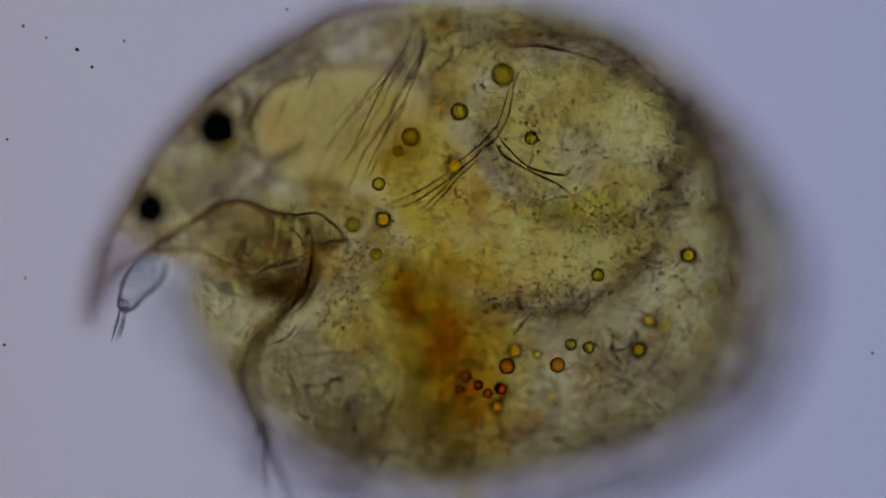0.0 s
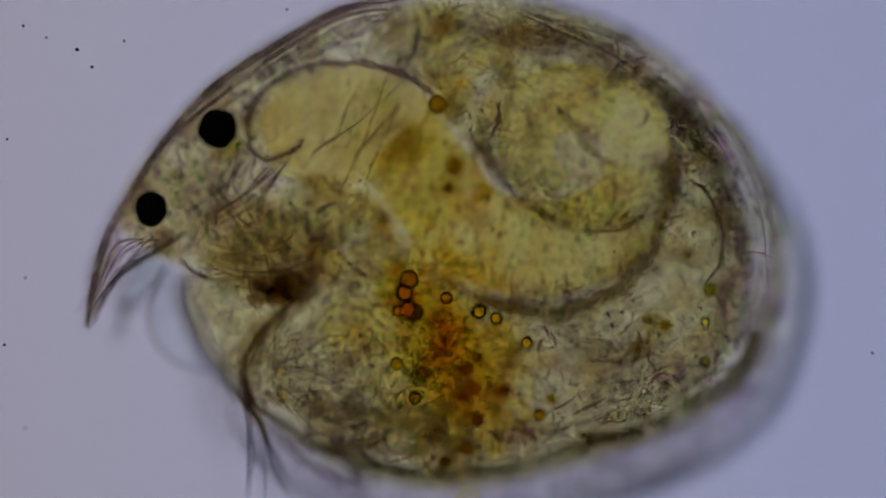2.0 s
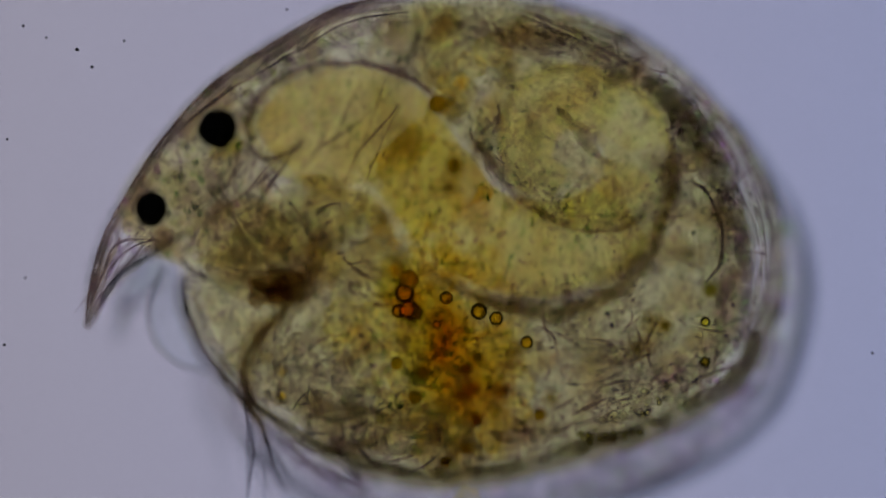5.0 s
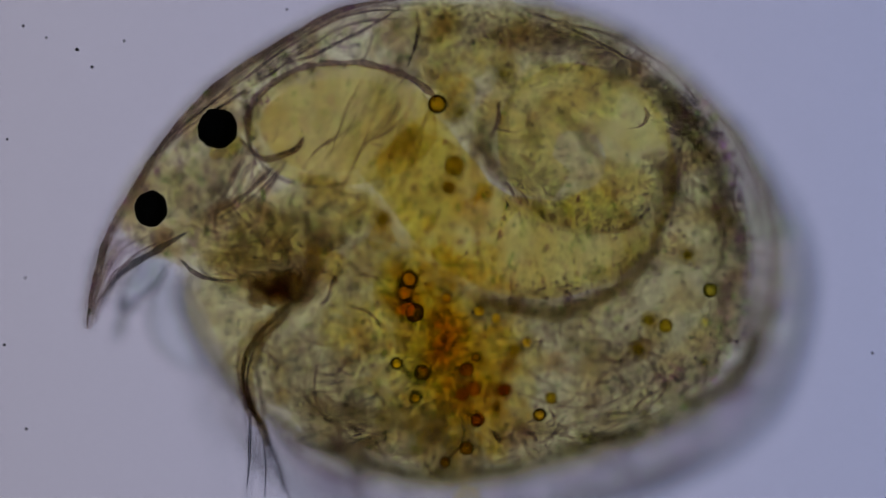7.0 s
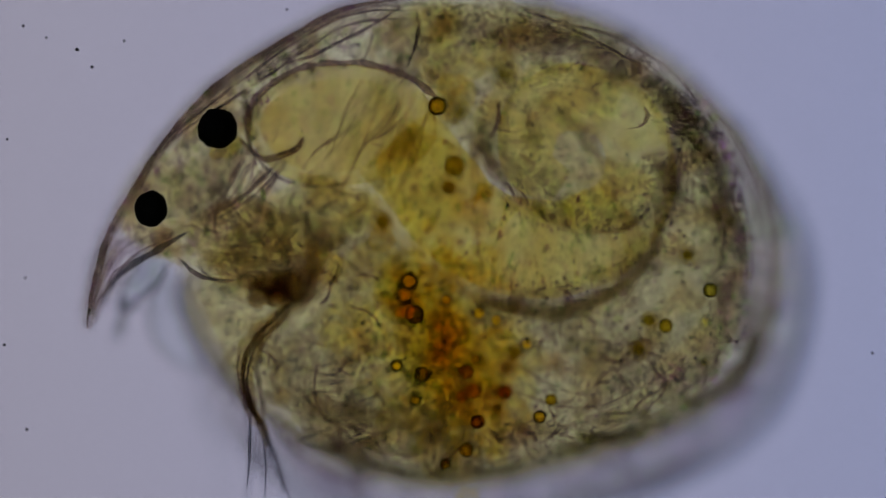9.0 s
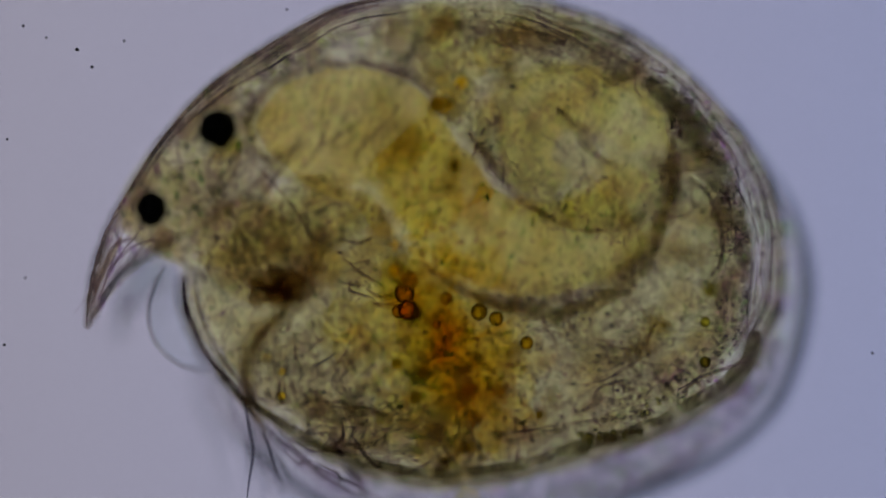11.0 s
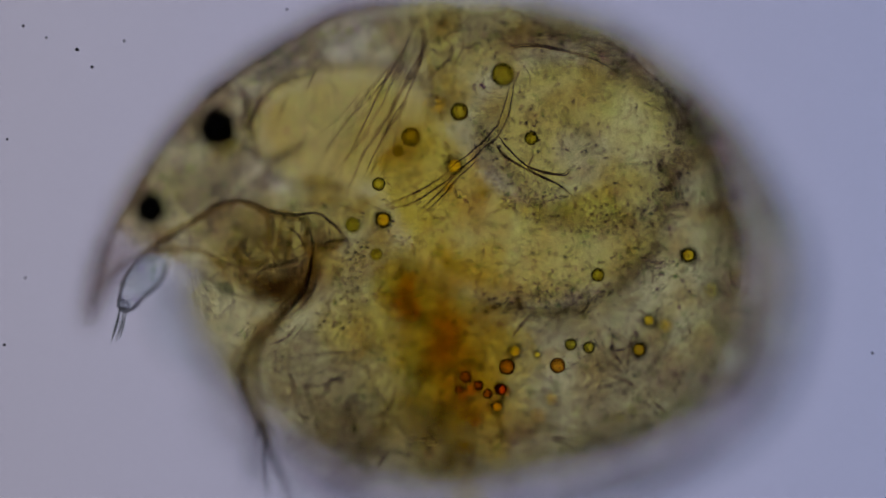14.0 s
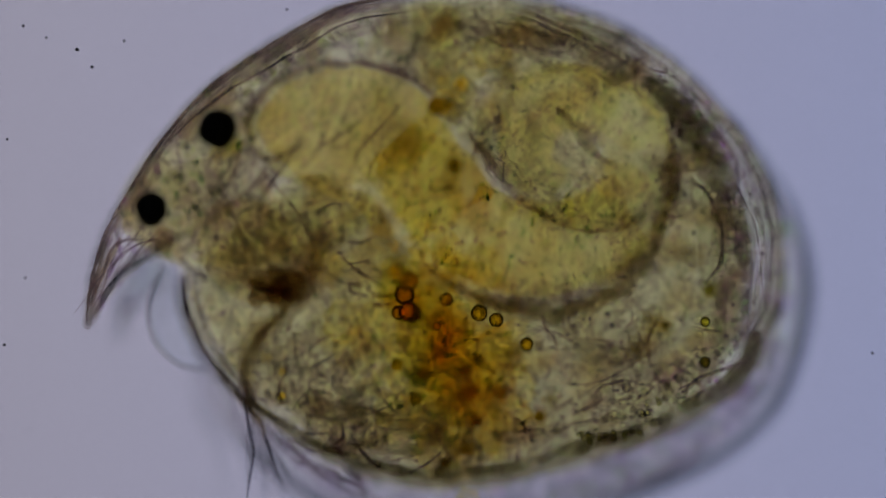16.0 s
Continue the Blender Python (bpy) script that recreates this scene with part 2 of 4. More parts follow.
FOOD = tissue("gut_content", (1.0, 0.998, 0.93), (0.975, 0.935, 0.81), 44, 0.20, 340, 0.06, spread=0.06, cover=-0.01, low=0.47, high=0.66, stretch=(1, 0.6, 0.12), turn=0.6)
LOBE = tissue("gut_lobe_wall", (0.995, 0.985, 0.82), (0.955, 0.93, 0.73), 52, 0.2, 300, 0.06, stretch=(1, 0.45, 0.12), turn=-0.5, cells=0.05, cell_scale=310)
HEAD = tissue("head_tissue", (0.98, 0.97, 0.93), (0.89, 0.865, 0.80), 36, 0.30, 210, 0.10, spread=0.04, stretch=(1, 0.45, 0.12), turn=0.7)
LIP = membrane("lip_skin", (0.965, 0.985, 0.985))
HEART = membrane("heart_wall", (0.97, 0.97, 0.92))
CLEAR = tissue("clear_cuticle", (0.93, 0.95, 0.95), (0.82, 0.86, 0.86), 60, 0.2, 240, 0.08)
CELL_LILAC = tissue("lilac_cell", (0.98, 0.96, 0.985), (0.94, 0.90, 0.945), 60)
CELL_GREEN = tissue("green_cell", (0.975, 0.985, 0.92), (0.92, 0.94, 0.84), 60)
THREAD = tissue("pale_thread", (0.95, 0.93, 0.93), (0.82, 0.78, 0.80), 60)
MUSCLE = tissue("muscle_fibre", (1.0, 0.998, 0.95), (0.997, 0.982, 0.90), 40, 0.07, 260, 0.04, stretch=(1, 0.3, 0.12), turn=-0.55)
PALE_YOLK = tissue("pale_yolk", (1.0, 0.988, 0.89), (0.998, 0.965, 0.83), 30, 0.12, 260, 0.03)
YOLK = tissue("orange_yolk", (1.0, 0.985, 0.87), (0.998, 0.952, 0.77), 40, 0.12, 300, 0.03)
BAND = tissue("ventral_margin", (0.92, 0.91, 0.83), (0.62, 0.60, 0.49), 90, 0.35, 260, 0.08, spread=0.08, stretch=(1, 1, 0.3), low=0.38, high=0.58)
FOLD = tissue("flange_skin", (0.97, 0.96, 0.95), (0.80, 0.79, 0.80), 90, 0.2, 240, 0.08, veins=0.22, vein_scale=110, vein_width=0.035)
SHADE = tissue("limb_muscle_and_rim_shade", (0.999, 0.994, 0.97), (0.975, 0.962, 0.92), 40, 0.18, 260, 0.06, veins=0.25, vein_width=0.025)
BASE = tissue("limb_base_muscle", (0.985, 0.975, 0.94), (0.82, 0.785, 0.71), 70, 0.2, 220, 0.08)
SPECK = tissue("dark_granule", (0.82, 0.78, 0.81), (0.62, 0.58, 0.65), 60)
BLACK = opaque("eye_pigment", (0.010, 0.008, 0.010))
DUST = opaque("dust_grey", (0.03, 0.03, 0.035))
OIL_YELLOW = oil("yellow_oil", (1.0, 0.96, 0.38), 1.15)
OIL_AMBER = oil("amber_oil", (1.0, 0.84, 0.22), 1.14)
OIL_RED = oil("red_oil", (1.0, 0.70, 0.24), 1.12)
OIL_PALE = oil("pale_oil", (0.97, 0.95, 0.7), 1.2)
BEAD = oil("fat_bead", (1.0, 1.0, 0.95), 1.06)
LENS = oil("fat_cell", (1.0, 1.0, 0.96), 1.08)
OIL_GOLD = oil("golden_oil", (1.0, 0.89, 0.28), 1.15)


LAYERS = [tissue("body_tissue", (1.0, 1.0, 0.948), (0.98, 0.96, 0.878), 62, 0.42, 330 - 40 * (i % 2), 0.14, spread=0.05, stretch=(1, 1, 0.04), low=0.525, high=0.605, seed=0.213 * i, shift=0.21 * i,
                 cover=-0.022, patchy=True, veins=0.15, vein_scale=75, vein_width=0.022) for i in range(5)]
BODY_FINE = tissue("fine_body_tissue", (1.0, 1.0, 0.955), (0.972, 0.95, 0.885), 66, 0.36, 340, 0.12, spread=0.05, stretch=(1, 0.7, 0.04), turn=0.6, low=0.525, high=0.605, cover=-0.02, patchy=True, veins=0.16, vein_scale=80, vein_width=0.022)
GRANULAR = tissue("granular_band", (1.0, 1.0, 1.0), (0.992, 0.988, 0.992), 50, 0.20, 340, 0.10, spread=0.05, stretch=(1, 1, 0.04), cover=0.0)
COARSE = tissue("coarse_granular_band", (1.0, 1.0, 0.99), (0.985, 0.98, 0.97), 50, 0.08, 200, 0.10, spread=0.05, stretch=(1, 1, 0.04), cells=0.07, cell_scale=270, mottle=0.03, mottle_scale=180)
NERVE = tissue("nerve_skin", (0.975, 0.96, 0.94), (0.80, 0.77, 0.72), 60, 0.2, 200, 0.08)
FIBRE = tissue("fibre_skin", (0.97, 0.95, 0.94), (0.72, 0.67, 0.68), 60)
MARGIN = tissue("shell_margin", (1.0, 0.999, 0.985), (0.978, 0.972, 0.955), 30, 0.08, 120, 0.05, mottle=0.04, mottle_scale=90)

# ---- setting ----
bm = bmesh.new()
bmesh.ops.create_circle(bm, cap_ends=True, segments=96, radius=LAMP_RADIUS)
for p in bm.verts:
    p.co.z = -LAMP_DEPTH
lamp = empty("backdrop", (0, 0, 0), "pale lilac evenly lit lamp field below the glass slide", "backdrop", kind="structure")
part("lamp_disc", bm, LAMP, lamp)
# added sheet, tints the background light from warm left to blue right
bm = bmesh.new()
bmesh.ops.create_circle(bm, cap_ends=True, segments=96, radius=0.9)
bmesh.ops.translate(bm, vec=(0, 0, -0.5), verts=bm.verts[:])
part("field_tint", bm, FIELD_TINT, lamp, "added clear sheet that tints the lamp field's light", smooth=False)
bm = bmesh.new()
bmesh.ops.create_cube(bm, size=1.0)
bmesh.ops.scale(bm, vec=(1.3, 0.9, 0.1), verts=bm.verts[:])
bmesh.ops.translate(bm, vec=(0, 0, -0.141), verts=bm.verts[:])
bmesh.ops.bevel(bm, geom=bm.edges[:], offset=0.004, segments=2, affect="EDGES")
slide = empty("floor", (0, 0, 0), "clear flat glass microscope slide under the animal", "glass slide", kind="structure")
part("glass_plate", bm, GLASS, slide, smooth=False)

# ---- the water flea: outer shell ----
flea = empty("water_flea", at(784, 441, -90), "translucent yellow-brown water flea lying on its side on the slide", "water flea")
OUT = [(740, -14), (612, 4), (505, 58), (376, 144), (282, 246), (214, 352), (250, 428), (318, 470), (326, 555), (372, 650), (480, 752), (620, 842), (800, 872), (1000, 832),
       (1200, 764), (1322, 672), (1380, 560), (1392, 450), (1348, 286), (1300, 212), (1202, 111), (1098, 44), (1000, 8), (880, -14)]
part("carapace", pad(OUT, -84, -34, 64, 9), SHELL, flea, "clear yellowish carapace")
REAR = [(1000, 12), (1200, 118), (1300, 216), (1396, 362), (1426, 470), (1424, 560), (1400, 655), (1360, 730), (1285, 798), (1185, 850), (1060, 892), (900, 925), (720, 925),
        (560, 880), (450, 790), (380, 690), (500, 400), (700, 150)]
part("rear_valve", pad(REAR, -90, -62, -48, 5, power=3), VALVE, flea, "clear greyish rear valve")
part("rear_valve_rim", tube([(u, v, -46, 12 * min(1, 0.15 + i / 2.5, 0.15 + (13 - i) / 2.5)) for i, (u, v) in enumerate(REAR[2:15])], 8), VALVE_RIM, flea, "blurred grey valve edge")


for line in ([(900, 8, -40, 14), (1020, 40, -40, 26), (1150, 122, -42, 34), (1275, 250, -44, 40), (1352, 380, -46, 44), (1378, 480, -48, 46), (1362, 590, -48, 44), (1308, 690, -48, 42), (1220, 770, -48, 40), (1100, 826, -48, 38), (980, 866, -48, 30)],
             [(1180, 130, -30, 14), (1290, 250, -32, 26), (1362, 390, -33, 30), (1376, 500, -34, 30), (1350, 610, -34, 28), (1290, 700, -34, 24)],
             [(330, 470, -38, 12), (345, 560, -38, 18), (390, 650, -38, 18), (480, 742, -38, 14)], [(640, 12, -30, 6), (500, 88, -30, 14), (390, 172, -30, 14), (300, 272, -30, 12), (225, 385, -30, 8)]):
    part("shell_margin", tube(line, 12, 8, 0.22, 0.15), MARGIN, flea, "greyish thickened shell margin")


def inset(points, d, z, r, jitter=0.0):
    """The same line moved inwards by d divisions."""
    out = []
    for i, (u, v) in enumerate(points):
        a, b = points[max(i - 1, 0)], points[min(i + 1, len(points) - 1)]
        du, dv = b[0] - a[0], b[1] - a[1]
        n = math.hypot(du, dv)
        k = (d + jitter * math.sin(i * 2.3 + d)) * (0.3 if i == 0 else 1)
        r_here = r * (0.4 if i in (0, len(points) - 1) else 1)
        out.append((u - dv / n * k, v + du / n * k, z, r_here))
    return out


def strand(name, points, material, parent=None, label="", sides=6, steps=6, rough=0.35, flat=1.0):
    points = [(*q[:3], q[3] * (0.35 if i in (0, len(points) - 1) else 1)) for i, q in enumerate(points)]
    return part(name, tube(points, sides, steps, flat, rough, seed=points[0][0] * 0.13, wander=2.2 if rough else 0.0, uneven=0.4 if rough else 0.0), material, parent or flea, label)


BACK = [(880, -12), (1000, 10), (1098, 46), (1202, 113), (1300, 214), (1350, 290), (1378, 370), (1388, 445), (1382, 520), (1360, 585), (1322, 650)]
FRONT = [(152, 582), (157, 500), (180, 422), (214, 354), (282, 248), (376, 146), (505, 60), (612, 6), (740, -12)]
# rim strands also draw the dark outline of walls seen edge-on
strand("shell_rim_and_shade", inset(BACK, 2, -34, 4.5), RIM)
strand("shell_rim_and_shade", inset(BACK, 15, -31, 2.2, 1.5), FIBRE)
strand("shell_rim_and_shade", inset(BACK, 24, -28, 3.0, 2.5), RIM)
strand("shell_rim_and_shade", inset(BACK, 36, -24, 2.0, 4), FIBRE)
strand("shell_rim_and_shade", inset(BACK[:6], 52, -8, 3.0, 5), FIBRE)
# broad faint strands put the steep carapace wall's edge darkening into colour
for d, z, r in ((6, -36, 6), (10, -26, 5), (28, -34, 5), (20, -18, 5), (40, -14, 4)):
    strand("shell_rim_and_shade", inset(BACK, d, z, r, 3), SHADE)
for d, z, r, m in ((24, 2, 3.0, FIBRE), (40, 0, 2.2, FIBRE), (50, 3, 2.2, FIBRE), (58, 19, 2.0, FIBRE), (44, 20, 3.0, FIBRE)):
    strand("shell_rim_and_shade", inset(BACK[:5], d, z, r, 7), m)
for d, z, r, m in ((2, -32, 3.2, RIM), (5, -16, 3.4, FRONT_RIM), (9, -3, 5, FRONT_RIM), (15, 10, 6, FRONT_RIM)):
    strand("shell_rim_and_shade", inset(FRONT, d, z, r), m)
for d, z, r, m in ((10, -33, 6, SHADE), (14, -31, 2.4, LINE), (21, -30, 2.0, FIBRE), (28, -33, 2.6, FIBRE)):
    strand("shell_rim_and_shade", inset(FRONT[3:], d, z, r, 3), m)
for d, z, r in ((16, -26, 2.0), (24, -2, 2.4), (34, -14, 2.4), (42, 4, 2.4)):
    strand("shell_rim_and_shade", inset(FRONT[4:], d, z, r, 5), LINE)
part("rostrum", tube([(330, 330, -18, 78), (262, 388, -20, 58), (208, 462, -22, 36), (172, 530, -24, 17), (153, 582, -26, 3)], 14, flat=0.35), HEAD, flea, "hooked translucent beak")
strand("beak_edge", [(153, 582, -26, 2), (172, 548, -20, 4.5), (200, 500, -10, 5), (235, 468, -3, 5.5), (285, 438, 0, 6), (330, 412, 2, 4)], RIM)
strand("beak_edge", [(165, 520, -26, 5), (185, 470, -24, 7), (215, 420, -20, 5)], BROWN)
strand("beak_edge", [(190, 505, 12, 3), (230, 466, 14, 3), (280, 436, 16, 3), (340, 396, 18, 3.2), (380, 366, 20, 3), (412, 355, 22, 3), (452, 362, 23, 3), (486, 376, 24, 3.2),
                     (525, 380, 24, 2.6), (560, 378, 24, 2.6), (590, 396, 22, 3), (612, 424, 20, 4)], LINE)

# ---- head ----
part("head_tissue", pad([(440, 190), (400, 180), (330, 240), (270, 310), (235, 380), (250, 430), (320, 440), (420, 420), (470, 360), (450, 270)], -12, 0, 12, 4, wobble=3), HEAD, flea)
BROW = [(800, 8), (620, 26), (508, 76), (392, 160), (302, 250), (236, 345), (218, 405), (262, 440), (330, 470), (450, 470), (600, 430), (672, 360), (560, 316), (494, 294), (454, 246), (466, 186), (516, 144), (585, 126), (690, 132), (790, 150)]
for i, z in enumerate((18, 4, -10, -26)):
    part("head_tissue", sheet([(u + 3 * math.sin(i * 2.1 + u), v + 3 * math.cos(i * 1.7 + v)) for u, v in BROW], z, 1.2, 6, 1.5, i * 3.3 + 20, 10), BODY_FINE, flea, "grainy translucent head tissue")
part("head_tissue", pad([(430, 250), (380, 275), (300, 300), (290, 350), (330, 375), (400, 330)], -20, -14, -8, 4), HEAD, flea)
eye = part("compound_eye", blob(385, 228, 0, 35, 35, 56, turn=12, lump=0.09, lumps=1.9, seed=2), BLACK, flea, "round black compound eye")
rng = random.Random(4)
for k in range(12):
    a = k * 2 * math.pi / 12 + rng.uniform(-0.1, 0.1)
    d = rng.uniform(24, 27)
    part("facet", blob(385 + d * math.cos(a), 228 + d * math.sin(a), rng.uniform(-7, 7), rng.uniform(10, 12), 11, 24, fine=2), BLACK, eye)
part("ocellus", blob(267, 370, 0, 29, 32, 50, lump=0.10, lumps=2.0, seed=5), BLACK, flea, "smaller black eyespot")
part("eye_muscle", blob(400, 262, 2, 30, 16, 8, turn=25, lump=0.3, seed=3), GUT, flea)
for q in ([(418, 240, 2, 4), (440, 262, 2, 7), (470, 280, 2, 5), (520, 262, 2, 3), (534, 245, 0, 2)], [(430, 270, 4, 6), (415, 310, 2, 5), (385, 350, 0, 6), (340, 385, 0, 5)],
          [(500, 280, 0, 5), (470, 310, 0, 9), (430, 350, 0, 12), (370, 385, 0, 10)], [(405, 200, 8, 4), (428, 225, 10, 7), (436, 190, 12, 3), (425, 150, 12, 2)]):
    for k in range(9):
        a, b = rng.gauss(0, 1.1), rng.gauss(0, 7)
        strand("nerve_cord", [(u + a * r + rng.gauss(0, 2), v + 0.6 * a * r + rng.gauss(0, 2), z + b, rng.uniform(1.4, 2.8)) for u, v, z, r in q], FIBRE)
ant = part("antennule", pad([(296, 462), (250, 456), (226, 490), (210, 540), (226, 550), (252, 528), (284, 498)], 10, 17, 24, 4), CLEAR, flea, "clear tapering antennule")
strand("skin", [(250, 455, 19, 3), (224, 490, 20, 3), (210, 538, 21, 3.4), (226, 551, 21, 3.4), (253, 528, 19, 3.6), (284, 497, 16, 4), (298, 464, 14, 4)], RIM, ant)
for a, b in (((215, 540), (194, 612)), ((220, 545), (204, 608)), ((224, 546), (210, 604)), ((213, 538), (198, 596))):
    strand("sensory_hair", [(*a, 22, 1.8), ((a[0] + b[0]) / 2 + 2, (a[1] + b[1]) / 2, 23, 2.2), (*b, 23, 0.7)], HAIR, ant, rough=0)
for k in range(12):
    part("sense_papilla", blob(214 + (k * 7) % 15, 530 + (k * 5) % 17, 20 + k % 4, 3, 3, 3, fine=1), SETA, ant)
BUBBLE = [(292, 470), (274, 505), (263, 545), (268, 590), (290, 625), (325, 648), (368, 658)]
lip = part("labrum", pad(BUBBLE + [(352, 600), (330, 540), (318, 490)], -32, -26, -20, 4), LIP, flea, "clear bulging upper lip")
strand("skin", [(u, v, -22 - i, 2.6) for i, (u, v) in enumerate(BUBBLE)], RIM, lip, rough=0)

# ---- gut ----
part("gut_lobe", pad([(440, 238), (452, 178), (505, 135), (575, 116), (650, 116), (722, 142), (765, 190), (770, 250), (720, 300), (640, 325), (560, 328), (490, 305)], -26, 0, 22, 6), LOBE, flea, "yellow-green front gut lobe")
part("stomach", pad([(455, 215), (520, 140), (640, 118), (740, 160), (810, 270), (800, 400), (700, 430), (620, 365), (510, 300)], -34, -24, -12, 5, wobble=3, ragged=12), GUT, flea, "yellow-olive stomach wall")
part("gut_content", pad([(462, 235), (480, 180), (560, 145), (660, 145), (730, 200), (720, 270), (600, 305), (510, 290)], -11, 0, 12, 5, wobble=3), FOOD, flea)
strand("gut_fold", [(446, 270, 2, 4), (437, 225, 3, 6), (446, 185, 3, 7), (478, 150, 2, 6), (525, 124, 2, 5), (580, 113, 0, 5.5), (640, 112, -3, 5.5), (700, 128, -3, 5.5), (745, 150, -2, 8), (772, 172, 0, 6)], FOLD_LINE)
strand("gut_fold", [(455, 262, 14, 2.5), (448, 225, 15, 3), (462, 180, 15, 3), (505, 145, 16, 2), (560, 130, 18, 2)], LINE)
strand("gut_fold", [(452, 275, 6, 2.5), (480, 305, 7, 3), (520, 325, 8, 3), (570, 330, 8, 2.5), (620, 322, 8, 2.5)], LINE)
GUT_LINE = [(700, 250, 82), (760, 320, 84), (820, 392, 84), (920, 440, 88), (1030, 430, 84), (1110, 370, 72), (1135, 285, 62), (1095, 200, 58), (1005, 172, 60), (942, 215, 54), (935, 290, 46), (990, 332, 34)]
part("midgut", tube([(u, v, -2, r) for u, v, r in GUT_LINE], 18, flat=0.75, rough=0.06), GUT, flea, "coiled yellow-green midgut")
for z in (14, 0, -14):
    part("gut_content", tube([(u, v, z, r * (0.95 if i else 0.5)) for i, (u, v, r) in enumerate(GUT_LINE[:6])], 12, 8, 0.03, 0.25, seed=z, wander=10, uneven=0.12), FOOD, flea, "grainy yellow gut content")
part("gut_coil", pad([(880, 250), (900, 160), (970, 115), (1080, 120), (1165, 170), (1190, 270), (1165, 370), (1080, 410), (980, 390), (910, 330)], -22, -4, 14, 5, wobble=4, ragged=10), FOOD, flea)
part("gut_coil", blob(1120, 205, -6, 72, 58, 34, turn=-25, lump=0.08), FOOD, flea, "rounded pale end of the gut coil")
for q in ([(748, 466, -30, 4), (800, 506, -31, 5), (860, 530, -32, 5), (940, 537, -32, 5), (1030, 520, -32, 6), (1100, 482, -31, 8), (1150, 430, -30, 8), (1180, 370, -30, 8), (1192, 300, -30, 7), (1188, 240, -30, 4)],
          [(830, 235, -17, 5), (862, 278, -16, 6), (893, 322, -15, 6), (925, 352, -16, 4), (965, 382, -17, 3), (1020, 406, -16, 2.4), (1075, 410, -8, 2.6), (1120, 396, -4, 3), (1150, 368, -2, 4)],
          [(1070, 150, -26, 4), (1100, 138, -26, 6), (1135, 142, -26, 5), (1170, 160, -27, 3), (1190, 200, -20, 2.6), (1188, 232, -16, 2)],
          [(885, 180, -4, 4), (880, 215, -4, 5), (868, 245, -4, 3)], [(985, 190, -16, 5), (1020, 225, -16, 6), (1060, 280, -15, 4), (1095, 285, -14, 2)],
          [(1140, 190, 0, 3), (1146, 205, 0, 5), (1135, 222, 0, 2), (1110, 228, 0, 1.5)],
          ):
    strand("gut_fold", q, FIBRE if q[0][2] < -15 else FOLD_LINE)
    if q[0][2] < -15:
        strand("gut_fold", [(u, v, z + 4, r * 2.0) for u, v, z, r in q], NERVE, rough=0.6, sides=10)
for q in ([(1050, 300, -2, 5), (1100, 296, 0, 8), (1150, 290, 2, 14), (1185, 300, 2, 10)], [(1090, 120, -4, 8), (1120, 135, -4, 12), (1160, 150, -4, 8)], [(1140, 340, 2, 10), (1160, 365, 2, 12), (1180, 400, 2, 8)], [(940, 200, 0, 10), (945, 240, 0, 14), (950, 280, 0, 8)], [(1030, 230, 2, 10), (1050, 260, 2, 12), (1070, 290, 2, 6)],
          [(900, 540, -6, 8), (980, 545, -6, 12), (1060, 530, -6, 12), (1120, 500, -6, 8)], [(1000, 620, 8, 6), (1040, 630, 8, 11), (1080, 640, 9, 7)], [(1020, 660, 16, 5), (1050, 655, 16, 9), (1080, 650, 16, 5)], [(1130, 615, -6, 8), (1100, 625, -8, 10), (1060, 625, -10, 6)], [(1300, 640, -18, 10), (1320, 660, -20, 14), (1340, 640, -20, 8)]):
    part("granular_cells", tube(q, 8, 6, 0.7, 0.5, seed=q[0][0], wander=6, uneven=0.5), SHADE, flea, "dusky granular cells")
for z, r in ((9, 9), (-8, 8), (-22, 9)):
    part("granular_cells", tube([(835, 520, z, r * 0.3), (920, 550, z, r), (1010, 548, z, r * 1.2), (1100, 508, z, r * 1.3), (1155, 445, z, r * 0.8), (1180, 380, z, r * 0.2)], 8, 6, 0.3, 0.8, seed=z, wander=14, uneven=0.8), BASE, flea, "dusky granular cells")
for q in ([(590, 705, -30, 8), (650, 738, -30, 20), (720, 758, -29, 17), (790, 768, -28, 12)], [(700, 735, -24, 8), (760, 750, -24, 16), (815, 745, -25, 8)], [(805, 640, -30, 8), (830, 720, -31, 15), (825, 790, -32, 10)]):
    part("granular_cells", tube(q, 8, 6, 0.4, 0.5, seed=q[0][0], wander=7, uneven=0.5), BASE, flea, "dusky granular cells")
for k in range(9):
    d = 16 * k
    part("muscle_band", tube([(720 + d * 0.7, 90 + d * 0.5, 18 - 5 * k, 7), (670 + d * 0.9, 165 + d * 0.7, 18 - 5 * k, 12), (635 + d, 245 + d * 0.7, 16 - 5 * k, 12), (610 + d * 1.1, 325 + d * 0.6, 14 - 5 * k, 6)], 8, 6, 0.5, 0.3, seed=k, wander=5, uneven=0.4), MUSCLE, flea, "amber muscle band")
